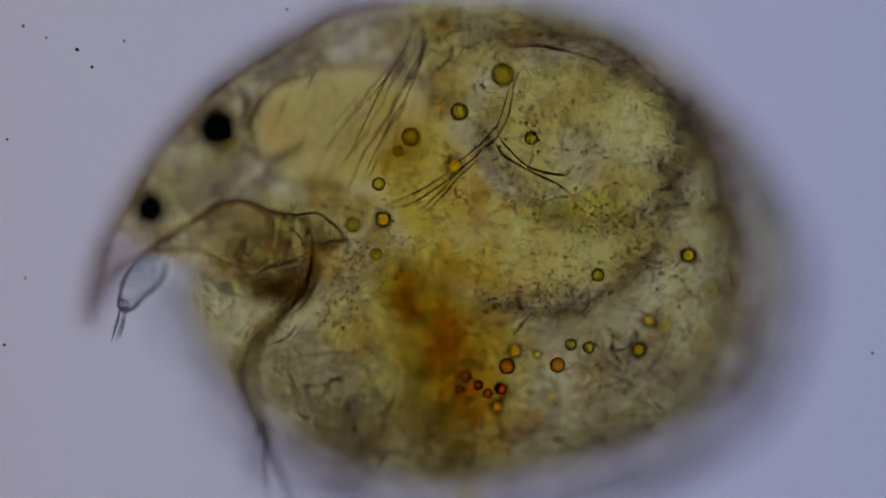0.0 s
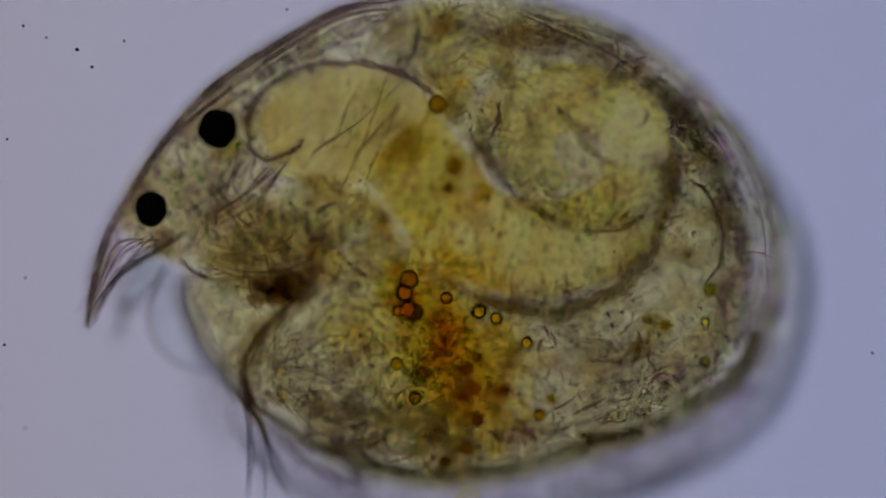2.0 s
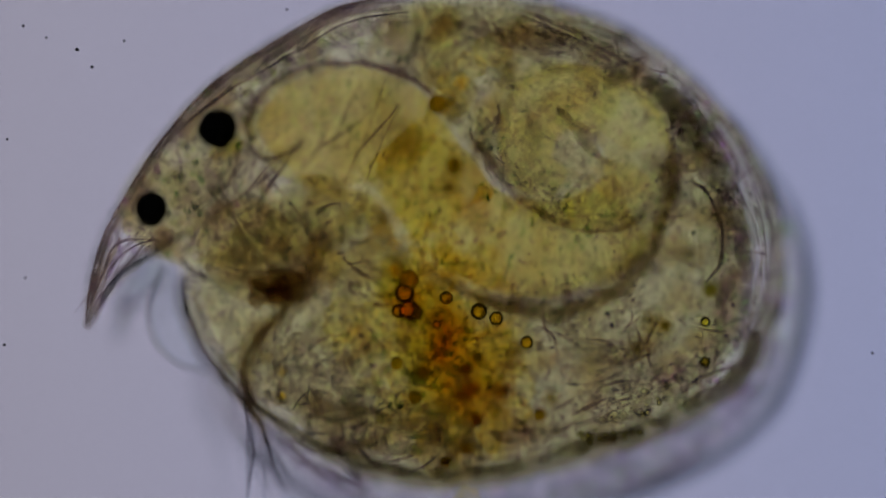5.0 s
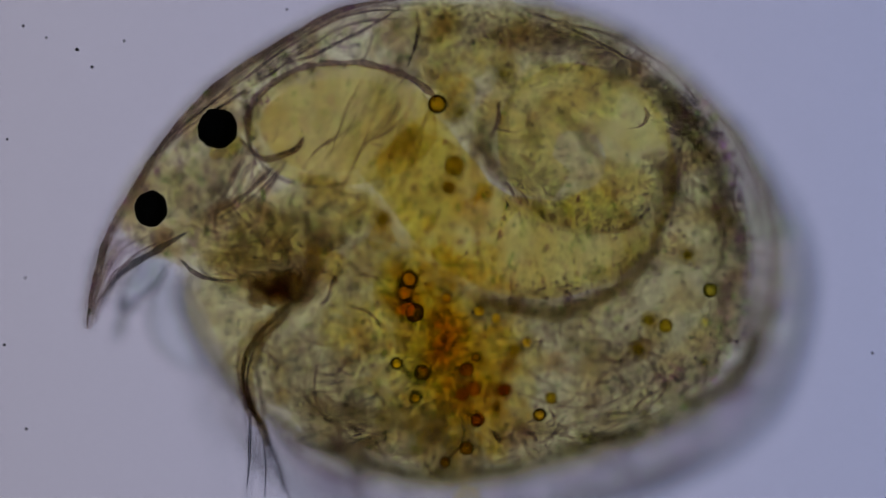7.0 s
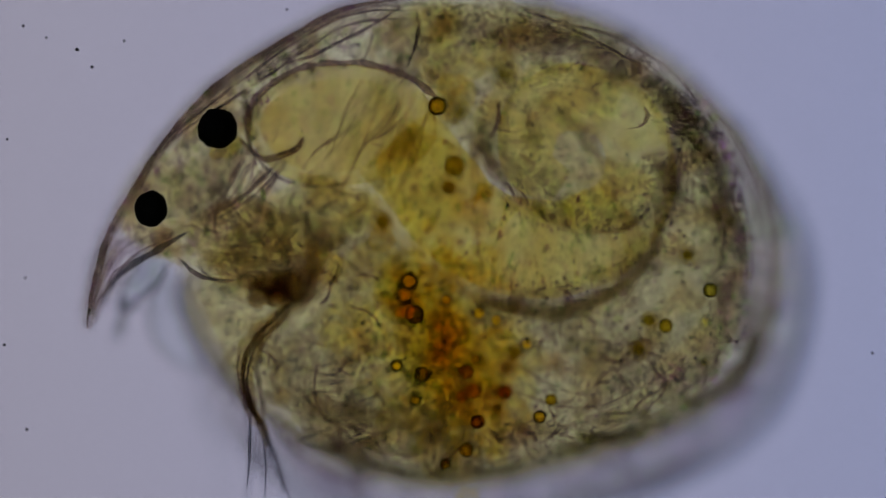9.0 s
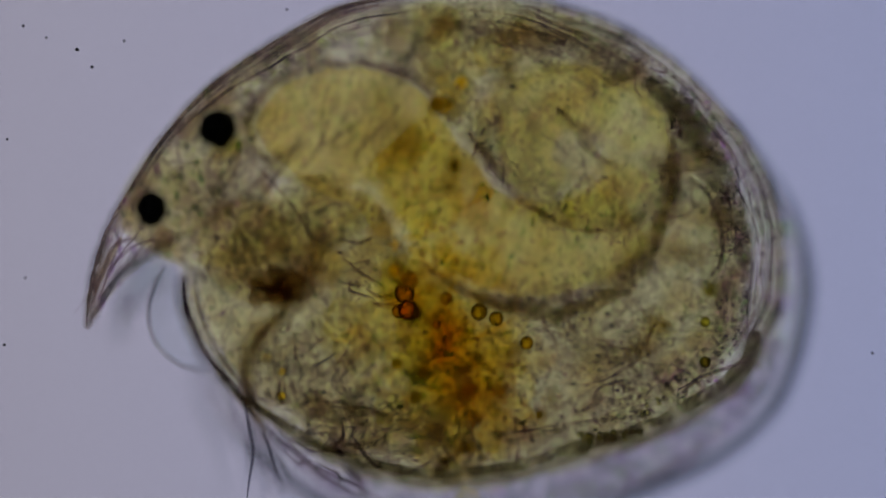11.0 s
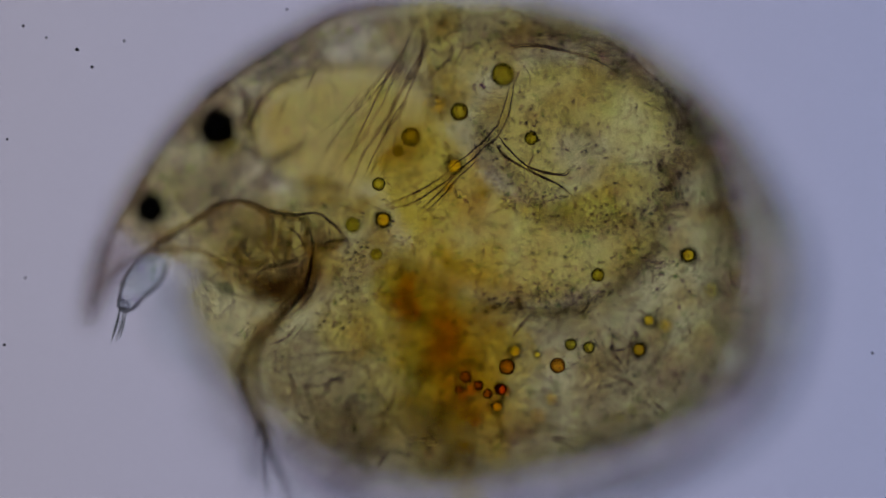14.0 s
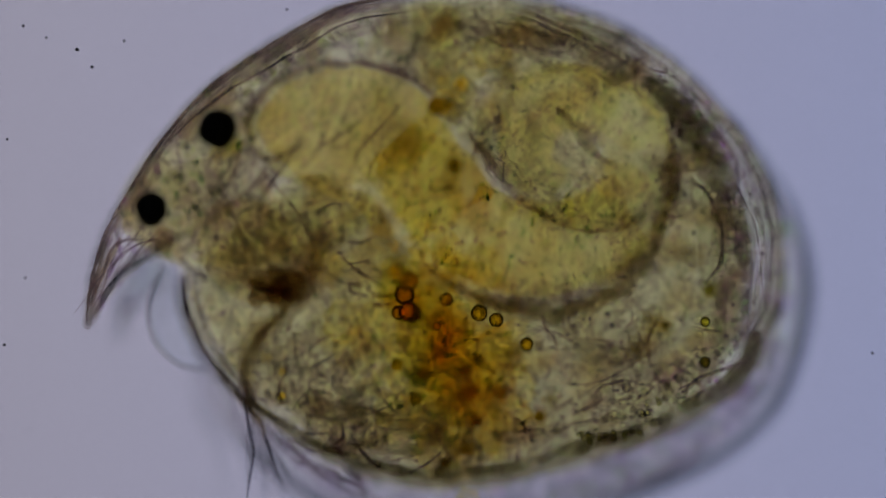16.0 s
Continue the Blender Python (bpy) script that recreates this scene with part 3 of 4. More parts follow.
for q in ([(735, 32, 22, 4), (750, 60, 22, 5), (742, 110, 22, 4), (700, 180, 23, 3.5), (665, 240, 24, 3), (635, 290, 24, 2.4), (612, 350, 24, 2)],
          [(745, 110, 22, 3), (712, 190, 23, 2.6), (680, 240, 24, 2.4), (650, 300, 24, 1.6)], [(578, 100, 26, 2.4), (555, 130, 26, 2), (540, 170, 26, 1.5)], [(696, 112, 20, 2), (670, 140, 20, 2.4), (640, 180, 20, 1.6), (600, 230, 20, 1.4)],
          [(660, 60, 2, 2), (650, 95, 2, 2.4), (640, 115, 2, 1.4)], [(640, 160, 26, 1.5), (600, 210, 26, 1.4), (560, 240, 26, 1.2)], [(520, 150, 20, 1.6), (500, 190, 20, 2), (490, 230, 20, 1.4)],
          [(780, 60, 24, 2.4), (800, 90, 24, 3), (770, 130, 24, 2.4), (740, 150, 24, 2)], [(815, 40, 26, 2), (822, 70, 26, 2), (812, 100, 26, 2), (795, 130, 26, 1.5)]):
    strand("muscle_strand", q, FIBRE)
for q in ([(668, 372, 22, 6), (720, 356, 23, 7), (770, 328, 24, 6), (815, 292, 25, 6), (850, 262, 26, 5), (880, 232, 26, 6), (897, 195, 26, 6), (905, 150, 26, 4)],
          [(740, 380, 22, 4), (780, 345, 24, 4), (815, 305, 25, 4), (850, 275, 26, 3)],
          [(878, 255, 26, 2.4), (890, 275, 26, 3), (915, 290, 26, 3), (950, 308, 25, 3.4), (985, 325, 24, 3), (1010, 345, 24, 2.4)], [(880, 240, 26, 2), (930, 292, 26, 2), (990, 310, 26, 2), (1010, 300, 26, 1.6)],
          [(905, 84, 26, 2), (940, 80, 26, 3), (1000, 90, 26, 2.6), (1050, 105, 25, 2.6), (1100, 132, 24, 2)]):
    strand("muscle_strand", [(u, v, z, r * 0.8) for u, v, z, r in q], MUSCLE)
    for side in (-0.8, 0.75):
        strand("muscle_edge", [(u + side * r, v + side * r * 0.8, z, 1.5) for u, v, z, r in q], LINE)
part("heart", pad([(738, 22), (690, 40), (650, 70), (625, 105), (660, 112), (700, 116), (730, 100), (745, 60)], -18, 0, 20, 4), HEART, flea, "clear wedge-shaped heart sac")
strand("heart_edge", [(738, 20, 2, 3), (740, 55, 2, 4), (732, 90, 2, 3), (720, 122, 2, 2)], LINE)
strand("heart_edge", [(705, 15, 4, 2), (660, 45, 4, 3), (600, 75, 3, 3), (560, 95, 2, 3), (500, 115, 0, 2.4)], LINE)
part("brood_sac", pad([(1220, 320), (1252, 340), (1275, 400), (1278, 460), (1262, 505), (1240, 490), (1236, 420)], -24, -12, 2, 4), HEART, flea, "pale clear brood sac")
strand("sac_edge", [(1218, 318, -8, 2), (1250, 338, -10, 3), (1272, 385, -12, 3.4), (1280, 430, -12, 3), (1272, 470, -12, 3.4), (1248, 500, -10, 2)], LINE)

# ---- mouthparts, antenna and limbs ----
part("mouthparts", pad([(335, 398), (410, 358), (480, 378), (560, 384), (612, 422), (575, 470), (530, 530), (450, 520), (380, 480)], -4, 10, 22, 5, wobble=3), MOUTH, flea, "brown mouthpart mass")
part("mouthparts", pad([(350, 420), (430, 350), (520, 400), (540, 500), (460, 540), (380, 500)], -24, -12, 0, 5, wobble=3), MOUTH, flea)
jaw = part("mandible", blob(478, 508, -10, 30, 15, 12, turn=-20, lump=0.45, lumps=2.5, seed=8), DARK, flea, "dark brown mandible")
for k in range(12):
    u, v, r = 482 + rng.gauss(0, 22), 510 + rng.gauss(0, 16), rng.uniform(9, 22)
    part("tooth_ridge", blob(u, v, rng.uniform(-22, 12), r * 1.3, r * 0.9, r * 0.4, turn=rng.uniform(-50, 20), lump=0.6, lumps=2.4, fine=3, seed=k), DARK, jaw)
for q in ([(478, 378, 24, 3), (484, 410, 24, 2.4), (478, 440, 24, 2)], [(548, 400, 22, 3), (552, 440, 22, 4), (545, 480, 20, 3)], [(505, 400, 24, 2), (530, 420, 24, 2.4), (540, 450, 23, 2)],
          [(350, 470, 6, 3), (370, 490, 6, 4), (400, 498, 5, 3), (420, 494, 4, 2)], [(318, 460, 0, 3), (340, 480, 0, 4), (370, 494, 0, 3), (412, 498, 2, 2)], [(375, 500, 14, 2), (366, 530, 14, 2), (372, 555, 14, 1.4)],
          [(440, 420, 24, 5), (430, 440, 24, 5), (445, 460, 24, 3)], [(595, 420, 20, 4), (575, 432, 20, 3), (555, 440, 20, 2)], [(605, 425, 20, 5), (616, 430, 19, 7), (612, 446, 18, 3)]):
    strand("mouth_bristle", q, LINE)
for q in ([(250, 448, 17, 4), (300, 416, 18, 6), (345, 392, 20, 7), (385, 366, 21, 6), (430, 358, 23, 5), (470, 374, 24, 7), (520, 384, 24, 6), (548, 398, 23, 7)],
          [(240, 458, 15, 4), (275, 447, 16, 6), (318, 442, 16, 7), (360, 448, 17, 5), (392, 470, 18, 4), (400, 500, 18, 3)],
          [(500, 386, 22, 5), (492, 430, 22, 4), (488, 470, 20, 5)], [(474, 380, 22, 5), (476, 420, 21, 4), (468, 462, 20, 3)], [(520, 396, 21, 4), (512, 430, 21, 6), (505, 470, 20, 4)],
          [(546, 398, 22, 8), (540, 430, 22, 6), (556, 456, 21, 7), (548, 492, 20, 8)], [(430, 424, 22, 5), (418, 446, 22, 6), (432, 462, 22, 6), (462, 468, 21, 5), (480, 452, 21, 4)],
          [(612, 420, 20, 5), (596, 430, 20, 8), (576, 440, 20, 6), (560, 446, 20, 3)]):
    strand("mouth_rod", q, BROWN, flea, "brown chitin rod of the mouthparts", sides=8)
for k in range(9):
    a = math.radians(60 + 14 * k)
    strand("mouth_bristle", [(404, 500, 18, 2), (404 + 16 * math.cos(a), 500 + 16 * math.sin(a), 19, 1.8), (404 + 34 * math.cos(a + 0.15), 500 + 34 * math.sin(a + 0.15), 19, 0.8)], HAIR, rough=0)
ANTENNA = [(560, 430, 20, 9), (556, 470, 19, 12), (535, 515, 16, 14), (490, 560, 12, 17), (452, 602, 8, 19), (432, 655, 6, 17), (440, 710, 6, 15), (462, 752, 6, 10), (472, 790, 6, 3)]
antenna = part("antenna", tube([(u, v, z - 4, r) for u, v, z, r in ANTENNA], 12, flat=0.5, rough=0.25, wander=3, uneven=0.25), MOUTH, flea, "brown folded antenna with long bristles")
rng = random.Random(8)
for k in range(10):
    a, h = rng.uniform(-0.9, 0.9), rng.uniform(-12, 6)
    strand("fibre", [(u + a * r * 0.9, v + a * r * 0.6, z + h, rng.uniform(1.5, 3.4)) for u, v, z, r in ANTENNA[k % 3:len(ANTENNA) - k % 2]], (BROWN, GRISTLE, BROWN, LINE)[k % 4], antenna)
for q in ([(552, 430, 24, 3), (548, 480, 23, 3.4), (536, 522, 20, 3), (490, 570, 16, 3), (448, 605, 12, 3), (430, 660, 10, 3), (446, 725, 10, 3.4), (462, 770, 10, 3)],
          [(530, 530, 18, 4), (480, 585, 14, 4), (455, 640, 10, 3), (462, 700, 8, 4), (470, 750, 8, 3)], [(425, 615, 4, 2.4), (420, 665, 4, 2.6), (436, 720, 4, 2.6), (443, 760, 4, 2)]):
    strand("ridge", q, LINE, antenna)
for q in ([(455, 730, 14, 3.5), (466, 780, 16, 3), (467, 830, 18, 2), (472, 890, 19, 1.5)], [(462, 740, 6, 3), (478, 790, 6, 3), (496, 840, 5, 2.4), (518, 892, 4, 1.6)], [(445, 715, 2, 3), (442, 770, 1, 2.6), (441, 820, 0, 2.2), (437, 862, 0, 1.6)],
          [(470, 745, 14, 3), (482, 800, 16, 2.4), (500, 850, 17, 2), (514, 890, 17, 1.4)], [(458, 745, 20, 2), (456, 765, 20, 2), (449, 785, 20, 0.8)], [(430, 700, -14, 2.4), (442, 760, -18, 3), (448, 800, -18, 2.4), (441, 850, -18, 2), (436, 892, -18, 1.4)],
          [(465, 760, -14, 2.4), (482, 810, -18, 2.6), (494, 850, -18, 1.4)], [(462, 752, 4, 2), (470, 820, 0, 1.6), (468, 892, -4, 1.2)]):
    strand("bristle", q, SETA, antenna, "long dark bristle", rough=0)
for q in ([(385, 668, -30, 3), (402, 700, -31, 2), (430, 770, -32, 1.6), (455, 815, -32, 1.6), (462, 845, -32, 1)], [(362, 720, -32, 1.4), (400, 755, -32, 1.6), (440, 800, -32, 1.6), (458, 835, -32, 1)], [(330, 650, -40, 1.6), (350, 720, -42, 2), (385, 790, -44, 2), (400, 870, -46, 1.5)],
          [(345, 640, -44, 2), (380, 730, -46, 2), (430, 800, -46, 2), (500, 880, -48, 1.6)], [(360, 655, -42, 2), (420, 740, -44, 2), (470, 800, -44, 2), (520, 892, -46, 1.4)]):
    strand("valve_hair", q, HAIR, rough=0)
rng = random.Random(11)
for k in range(5):
    u, v = 560 + 62 * k, 700 + 16 * math.sin(k * 1.7)
    limb = part("thoracic_limb", tube([(u - 40, v - 110, -4 - 3 * k % 9, 14), (u - 15, v - 60, -8, 22), (u + 5, v - 5, -12, 22), (u + 18, v + 45, -16, 16), (u + 10, v + 85, -18, 5)], 10, flat=0.5, rough=0.3, seed=k), SHADE, flea, "dusky feathery leg")
    for j in range(16):
        s = rng.random()
        a, b = u - 40 + 55 * s + rng.uniform(-12, 12), v - 100 + 170 * s
        turn = rng.uniform(0.2, 1.5)
        n = rng.uniform(28, 62)
        z = rng.uniform(-34, 10)
        w = rng.uniform(-14, 14)
        strand("leg_bristle", [(a, b, z, 1.8), (a - n * 0.5 * math.cos(turn) + w, b + n * 0.5 * math.sin(turn), z + 1, 1.5), (a - n * math.cos(turn), b + n * math.sin(turn), z + 2, 0.7)], SETA, limb, sides=5, steps=4, rough=0)
beater = strand("leg_tip", [(566, 540, 3, 3), (580, 530, 3, 3), (590, 500, 3, 2.6), (600, 476, 3, 2), (596, 458, 3, 1.4)], LINE, flea, "thin beating leg tip")
strand("hook", [(590, 506, 5, 2), (604, 486, 5, 2), (610, 466, 5, 1.4), (600, 452, 5, 1)], LINE, beater)
for u, v, ru, rv, z in ((640, 735, 50, 16, -20), (740, 760, 52, 18, -16), (690, 790, 50, 14, -4), (560, 720, 30, 18, -24), (770, 725, 24, 22, 2), (600, 790, 40, 14, -28), (800, 800, 60, 24, -26)):
    mass = part("limb_base", blob(u, v, z, ru, rv, 14, turn=-10, lump=0.5, lumps=2.6, seed=u), BASE, flea, "dusky limb base")
    for k in range(7):
        r = rng.uniform(8, 20)
        part("muscle_lump", blob(u + rng.gauss(0, ru * 0.8), v + rng.gauss(0, rv), z + rng.uniform(-10, 12), r * 1.5, r * 0.8, r * 0.6, turn=rng.uniform(-60, 30), lump=0.5, fine=2, seed=k + u), SHADE, mass)
part("rear_valve_rim", tube([(316, 480, -42, 5), (326, 545, -42, 8), (352, 610, -42, 8), (400, 668, -42, 7), (460, 722, -42, 5)], 8), VALVE_RIM, flea, "blurred grey valve edge")
BELLY = [(378, 655), (430, 712), (482, 748), (560, 795), (640, 828), (760, 852), (900, 842), (1010, 812), (1100, 785), (1190, 752), (1285, 696), (1328, 648), (1345, 600)]
part("ventral_margin", tube([(u, v - 4, -33 + 3 * math.sin(u * 0.02), (12 + 3 * math.sin(u * 0.05)) * min(1, 0.25 + i / 4)) for i, (u, v) in enumerate(BELLY)], 10, 8, 0.5, 0.5), BAND, flea, "dark granular lower edge")
part("ventral_margin", tube([(u - 8, v - 16, -22, 9 * min(1, 0.2 + i / 4)) for i, (u, v) in enumerate(BELLY)], 8, 8, 0.5, 0.7, seed=5), BAND, flea)
part("flange", tube([(474, 762, -33, 10), (560, 822, -33, 26), (700, 874, -33, 34), (900, 880, -34, 40), (1080, 832, -34, 36), (1230, 768, -34, 36), (1330, 685, -34, 30), (1376, 600, -34, 14)], 10, 8, 0.12, 0.2), FOLD, flea, "wrinkled clear shell flange")
rng = random.Random(61)
bm = bmesh.new()
for a, b in zip(BELLY, BELLY[1:]):
    for _ in range(14):
        k = rng.random()
        u, v, z = a[0] + (b[0] - a[0]) * k, a[1] + (b[1] - a[1]) * k - rng.uniform(2, 14), rng.uniform(-37, -24)
        n, lean = rng.uniform(8, 30), rng.gauss(-0.2, 0.7)
        tube([(u, v, z, rng.uniform(1.5, 4)), (u + lean * n * 0.5 + rng.gauss(0, 3), v - n * 0.5, z, rng.uniform(1.2, 3)), (u + lean * n, v - n, z + 1, 0.6)], 5, 3, bm=bm)
part("tuft_fringe", bm, LINE, flea, "ragged dark tufts along the lower edge", kind="stuff")
for q in ([(468, 752, -24, 3), (520, 800, -25, 3), (580, 845, -26, 3), (660, 890, -27, 3)], [(490, 760, -22, 2), (545, 815, -22, 2), (610, 850, -22, 2), (680, 885, -22, 2)], [(495, 790, -36, 3), (560, 840, -36, 3), (640, 885, -36, 2)],
          [(500, 795, -20, 1.6), (530, 822, -20, 2), (545, 805, -20, 1.4)], [(545, 812, -20, 2), (600, 842, -20, 2), (590, 860, -20, 1.5)], [(600, 800, -33, 6), (625, 840, -33, 7), (655, 880, -33, 6)],
          [(605, 745, -18, 4), (605, 775, -18, 3), (560, 800, -18, 3), (520, 780, -18, 2)], [(620, 770, -16, 4), (650, 810, -16, 4), (690, 838, -16, 4), (740, 830, -14, 3), (780, 800, -12, 2)],
          [(1000, 835, -30, 2), (1120, 790, -30, 2.4), (1230, 740, -30, 2), (1320, 680, -30, 2)], [(1060, 880, -44, 5), (1180, 830, -44, 6), (1290, 760, -44, 5)], [(1200, 690, -16, 3), (1240, 668, -16, 3), (1290, 650, -18, 3), (1320, 640, -20, 7)],
          [(1320, 420, -26, 3), (1325, 500, -28, 4), (1318, 570, -28, 3), (1322, 620, -28, 4)], [(1345, 420, -30, 3), (1350, 500, -30, 2.4), (1346, 570, -30, 4)], [(1385, 470, -33, 5), (1375, 550, -33, 7), (1345, 620, -33, 5)],
          [(330, 480, -30, 4), (332, 550, -30, 4), (355, 610, -31, 5), (390, 660, -32, 4)], [(345, 470, -26, 2), (352, 540, -26, 2.4), (380, 610, -26, 3), (420, 665, -26, 3), (470, 712, -26, 3)], [(324, 490, -18, 4), (335, 560, -19, 5), (370, 635, -20, 5), (425, 690, -20, 4)],
          [(930, 760, 14, 1.6), (980, 762, 15, 2), (1010, 758, 15, 1.4)], [(1000, 790, 10, 1.6), (1080, 770, 12, 2), (1160, 745, 12, 1.4)], [(1090, 680, 14, 2), (1140, 655, 16, 2), (1190, 620, 16, 1.6), (1215, 590, 16, 1.2)]):
    strand("shell_fold", q, LINE)


def sheaf(name, first, last, count, heights, sizes, seed, material, label=""):
    """Fine fibres fanned out between two guiding lines."""
    rng = random.Random(seed)
    for _ in range(count):
        s, z, r, drift = rng.random(), rng.uniform(*heights), rng.uniform(*sizes), rng.gauss(0, 0.12)
        cut = rng.randrange(2)
        row = []
        for i, (a, b) in enumerate(zip(first, last)):
            k = max(-0.1, min(1.1, s + drift * i + rng.gauss(0, 0.05)))
            row.append((a[0] + (b[0] - a[0]) * k + rng.gauss(0, 8), a[1] + (b[1] - a[1]) * k + rng.gauss(0, 8), z + rng.gauss(0, 2), r * rng.uniform(0.5, 1.2)))
        row = row[cut:] if rng.random() < 0.5 else row[:len(row) - cut]
        strand(name, row, material, flea, label)


sheaf("muscle_fibre", [(700, 40), (655, 130), (610, 230), (570, 320)], [(830, 10), (790, 130), (730, 240), (665, 340)], 16, (12, 27), (1.0, 2.2), 41, FIBRE)
sheaf("muscle_fibre", [(650, 120), (610, 200), (570, 260), (540, 320)], [(790, 150), (750, 220), (710, 290), (670, 360)], 12, (-10, 10), (1.2, 2.6), 42, FIBRE)
sheaf("muscle_fibre", [(590, 90), (540, 170), (510, 240), (480, 310)], [(790, 80), (760, 180), (720, 270), (680, 350)], 16, (-36, -20), (0.8, 1.7), 43, FIBRE)
sheaf("beak_fibre", [(225, 360), (196, 430), (172, 500), (156, 566)], [(300, 425), (240, 450), (200, 496), (160, 572)], 12, (-30, 4), (1.2, 2.4), 56, FIBRE)
sheaf("mouth_fibre", [(390, 380), (430, 410), (470, 440), (500, 475)], [(575, 390), (572, 430), (550, 480), (520, 530)], 18, (4, 27), (1.2, 3.0), 44, FIBRE)
sheaf("mouth_fibre", [(350, 430), (420, 440), (480, 425), (550, 405)], [(380, 495), (440, 525), (510, 505), (560, 450)], 16, (-14, 24), (1.2, 3.0), 45, FIBRE)
sheaf("mouth_fibre", [(300, 330), (360, 390), (430, 440), (490, 520)], [(500, 300), (520, 380), (530, 450), (520, 530)], 10, (-34, 6), (1.4, 3.4), 46, FIBRE)
sheaf("limb_fibre", [(470, 600), (520, 635), (600, 650), (670, 640)], [(480, 740), (560, 775), (640, 790), (740, 800)], 14, (-34, 24), (1.2, 3.0), 47, FIBRE)
sheaf("limb_fibre", [(500, 560), (490, 620), (510, 690), (560, 760)], [(680, 560), (660, 640), (680, 720), (760, 800)], 18, (-34, 24), (1.2, 2.6), 48, FIBRE)
sheaf("abdomen_fibre", [(880, 590), (1000, 640), (1110, 630), (1220, 570)], [(880, 790), (1020, 795), (1150, 740), (1270, 640)], 12, (-34, 22), (1.0, 2.4), 49, FIBRE)
sheaf("antenna_fibre", [(556, 400), (562, 450), (540, 510), (500, 560)], [(622, 415), (596, 470), (566, 530), (520, 580)], 8, (12, 24), (1.6, 3.0), 50, FIBRE)
sheaf("back_fibre", [(760, 20), (880, 20), (1000, 60), (1120, 130)], [(760, 70), (880, 90), (1000, 120), (1100, 180)], 16, (-36, -20), (1.2, 2.6), 53, FIBRE)
sheaf("back_fibre", [(1180, 180), (1260, 290), (1300, 400), (1310, 520)], [(1230, 160), (1320, 290), (1360, 410), (1360, 540)], 12, (-36, 6), (1.2, 2.6), 54, FIBRE)
sheaf("valve_hair", [(345, 600), (370, 690), (440, 780), (500, 880)], [(372, 640), (420, 720), (500, 790), (620, 885)], 5, (-44, -30), (1.2, 2.2), 55, LINE)

# ---- body tissue: thin cushions one above another ----
TRUNK = [(765, 10), (900, 8), (1050, 46), (1180, 150), (1262, 268), (1300, 400), (1305, 520), (1275, 640), (1150, 742), (1000, 805), (800, 842), (640, 805), (500, 732),
         (425, 655), (352, 560), (345, 485), (420, 425), (540, 352), (655, 335), (735, 255), (750, 120)]
rng = random.Random(5)
for i, z in ((0, 25), (4, -31)):
    k = 0.975 + 0.02 * i
    left = (4, -6, 10, -4)[i % 4]
    edge = [(790 + (u - 790) * (k if v > 300 else min(k, 0.99)) + (left if u < 780 and v < 345 else 0) + rng.uniform(-10, 10), 450 + (v - 450) * (k if v > 300 else min(k, 0.99)) + rng.uniform(-10, 10)) for u, v in TRUNK]
    part("tissue_layer", pad(edge, z - 1.5, z, z + 1.5, 6, power=3, wobble=1.8, seed=i * 4.1, ragged=24), LAYERS[i], flea, "grainy translucent body tissue")
ROUND_GUT = [(752, 10), (920, 10), (1050, 46), (1180, 145), (1266, 268), (1306, 400), (1310, 520), (1280, 640), (1150, 746), (1000, 808), (800, 846), (640, 808), (500, 734), (425, 655), (352, 560), (345, 485),
             (410, 405), (530, 318), (625, 330), (692, 412), (780, 500), (885, 534), (1000, 532), (1080, 494), (1145, 422), (1180, 325), (1182, 235), (1138, 172), (1075, 138), (980, 128), (912, 150), (882, 215), (852, 280), (800, 240), (752, 110)]
for i, z in ((1, 16), (2, 4), (3, -8), (1, -20)):
    edge = [(u + rng.uniform(-16, 16), v + rng.uniform(-14, 14)) for u, v in ROUND_GUT]
    part("tissue_layer", sheet(edge, z, 1.2, 6, 1.5, z * 0.7, 22), LAYERS[i], flea, "grainy translucent body tissue")
COIL = [(846, 240), (872, 165), (960, 118), (1060, 132), (1100, 175), (1060, 230), (1065, 285), (1130, 300), (1160, 330), (1110, 385), (1005, 408), (905, 350)]
for i, z in ((2, 12), (3, 0), (1, -12)):
    part("tissue_layer", sheet([(u + rng.uniform(-8, 8), v + rng.uniform(-8, 8)) for u, v in COIL], z, 1.2, 6, 1.5, z * 0.9, 12), LAYERS[i], flea, "grainy tissue within the gut coil")

for z in (-2, -31):
    part("tissue_layer", pad([(690, 16), (770, 2), (880, 0), (980, 20), (1030, 55), (930, 80), (840, 85), (760, 90), (700, 60)], z - 4, z, z + 4, 5, power=2, wobble=2, seed=z, ragged=16), LAYERS[2], flea, "grainy translucent body tissue")

# ---- yolk ----
yolk = part("yolk", blob(765, 570, -6, 36, 52, 18, turn=12, lump=0.7, lumps=2.4, fine=4, seed=3), YOLK, flea, "orange-brown yolk mass")
rng = random.Random(21)
for k in range(56):
    s = rng.random() ** 1.3
    u, v = 735 + 110 * s + rng.gauss(0, 36), 450 + 350 * s + rng.gauss(0, 40)
    r = rng.uniform(7, 26)
    part("yolk_lump", blob(u, v, rng.uniform(-30, 14), r, r * rng.uniform(0.7, 1.2), r * 0.6, turn=rng.uniform(0, 180), lump=0.4, lumps=1.8, fine=2, seed=k), YOLK, yolk)
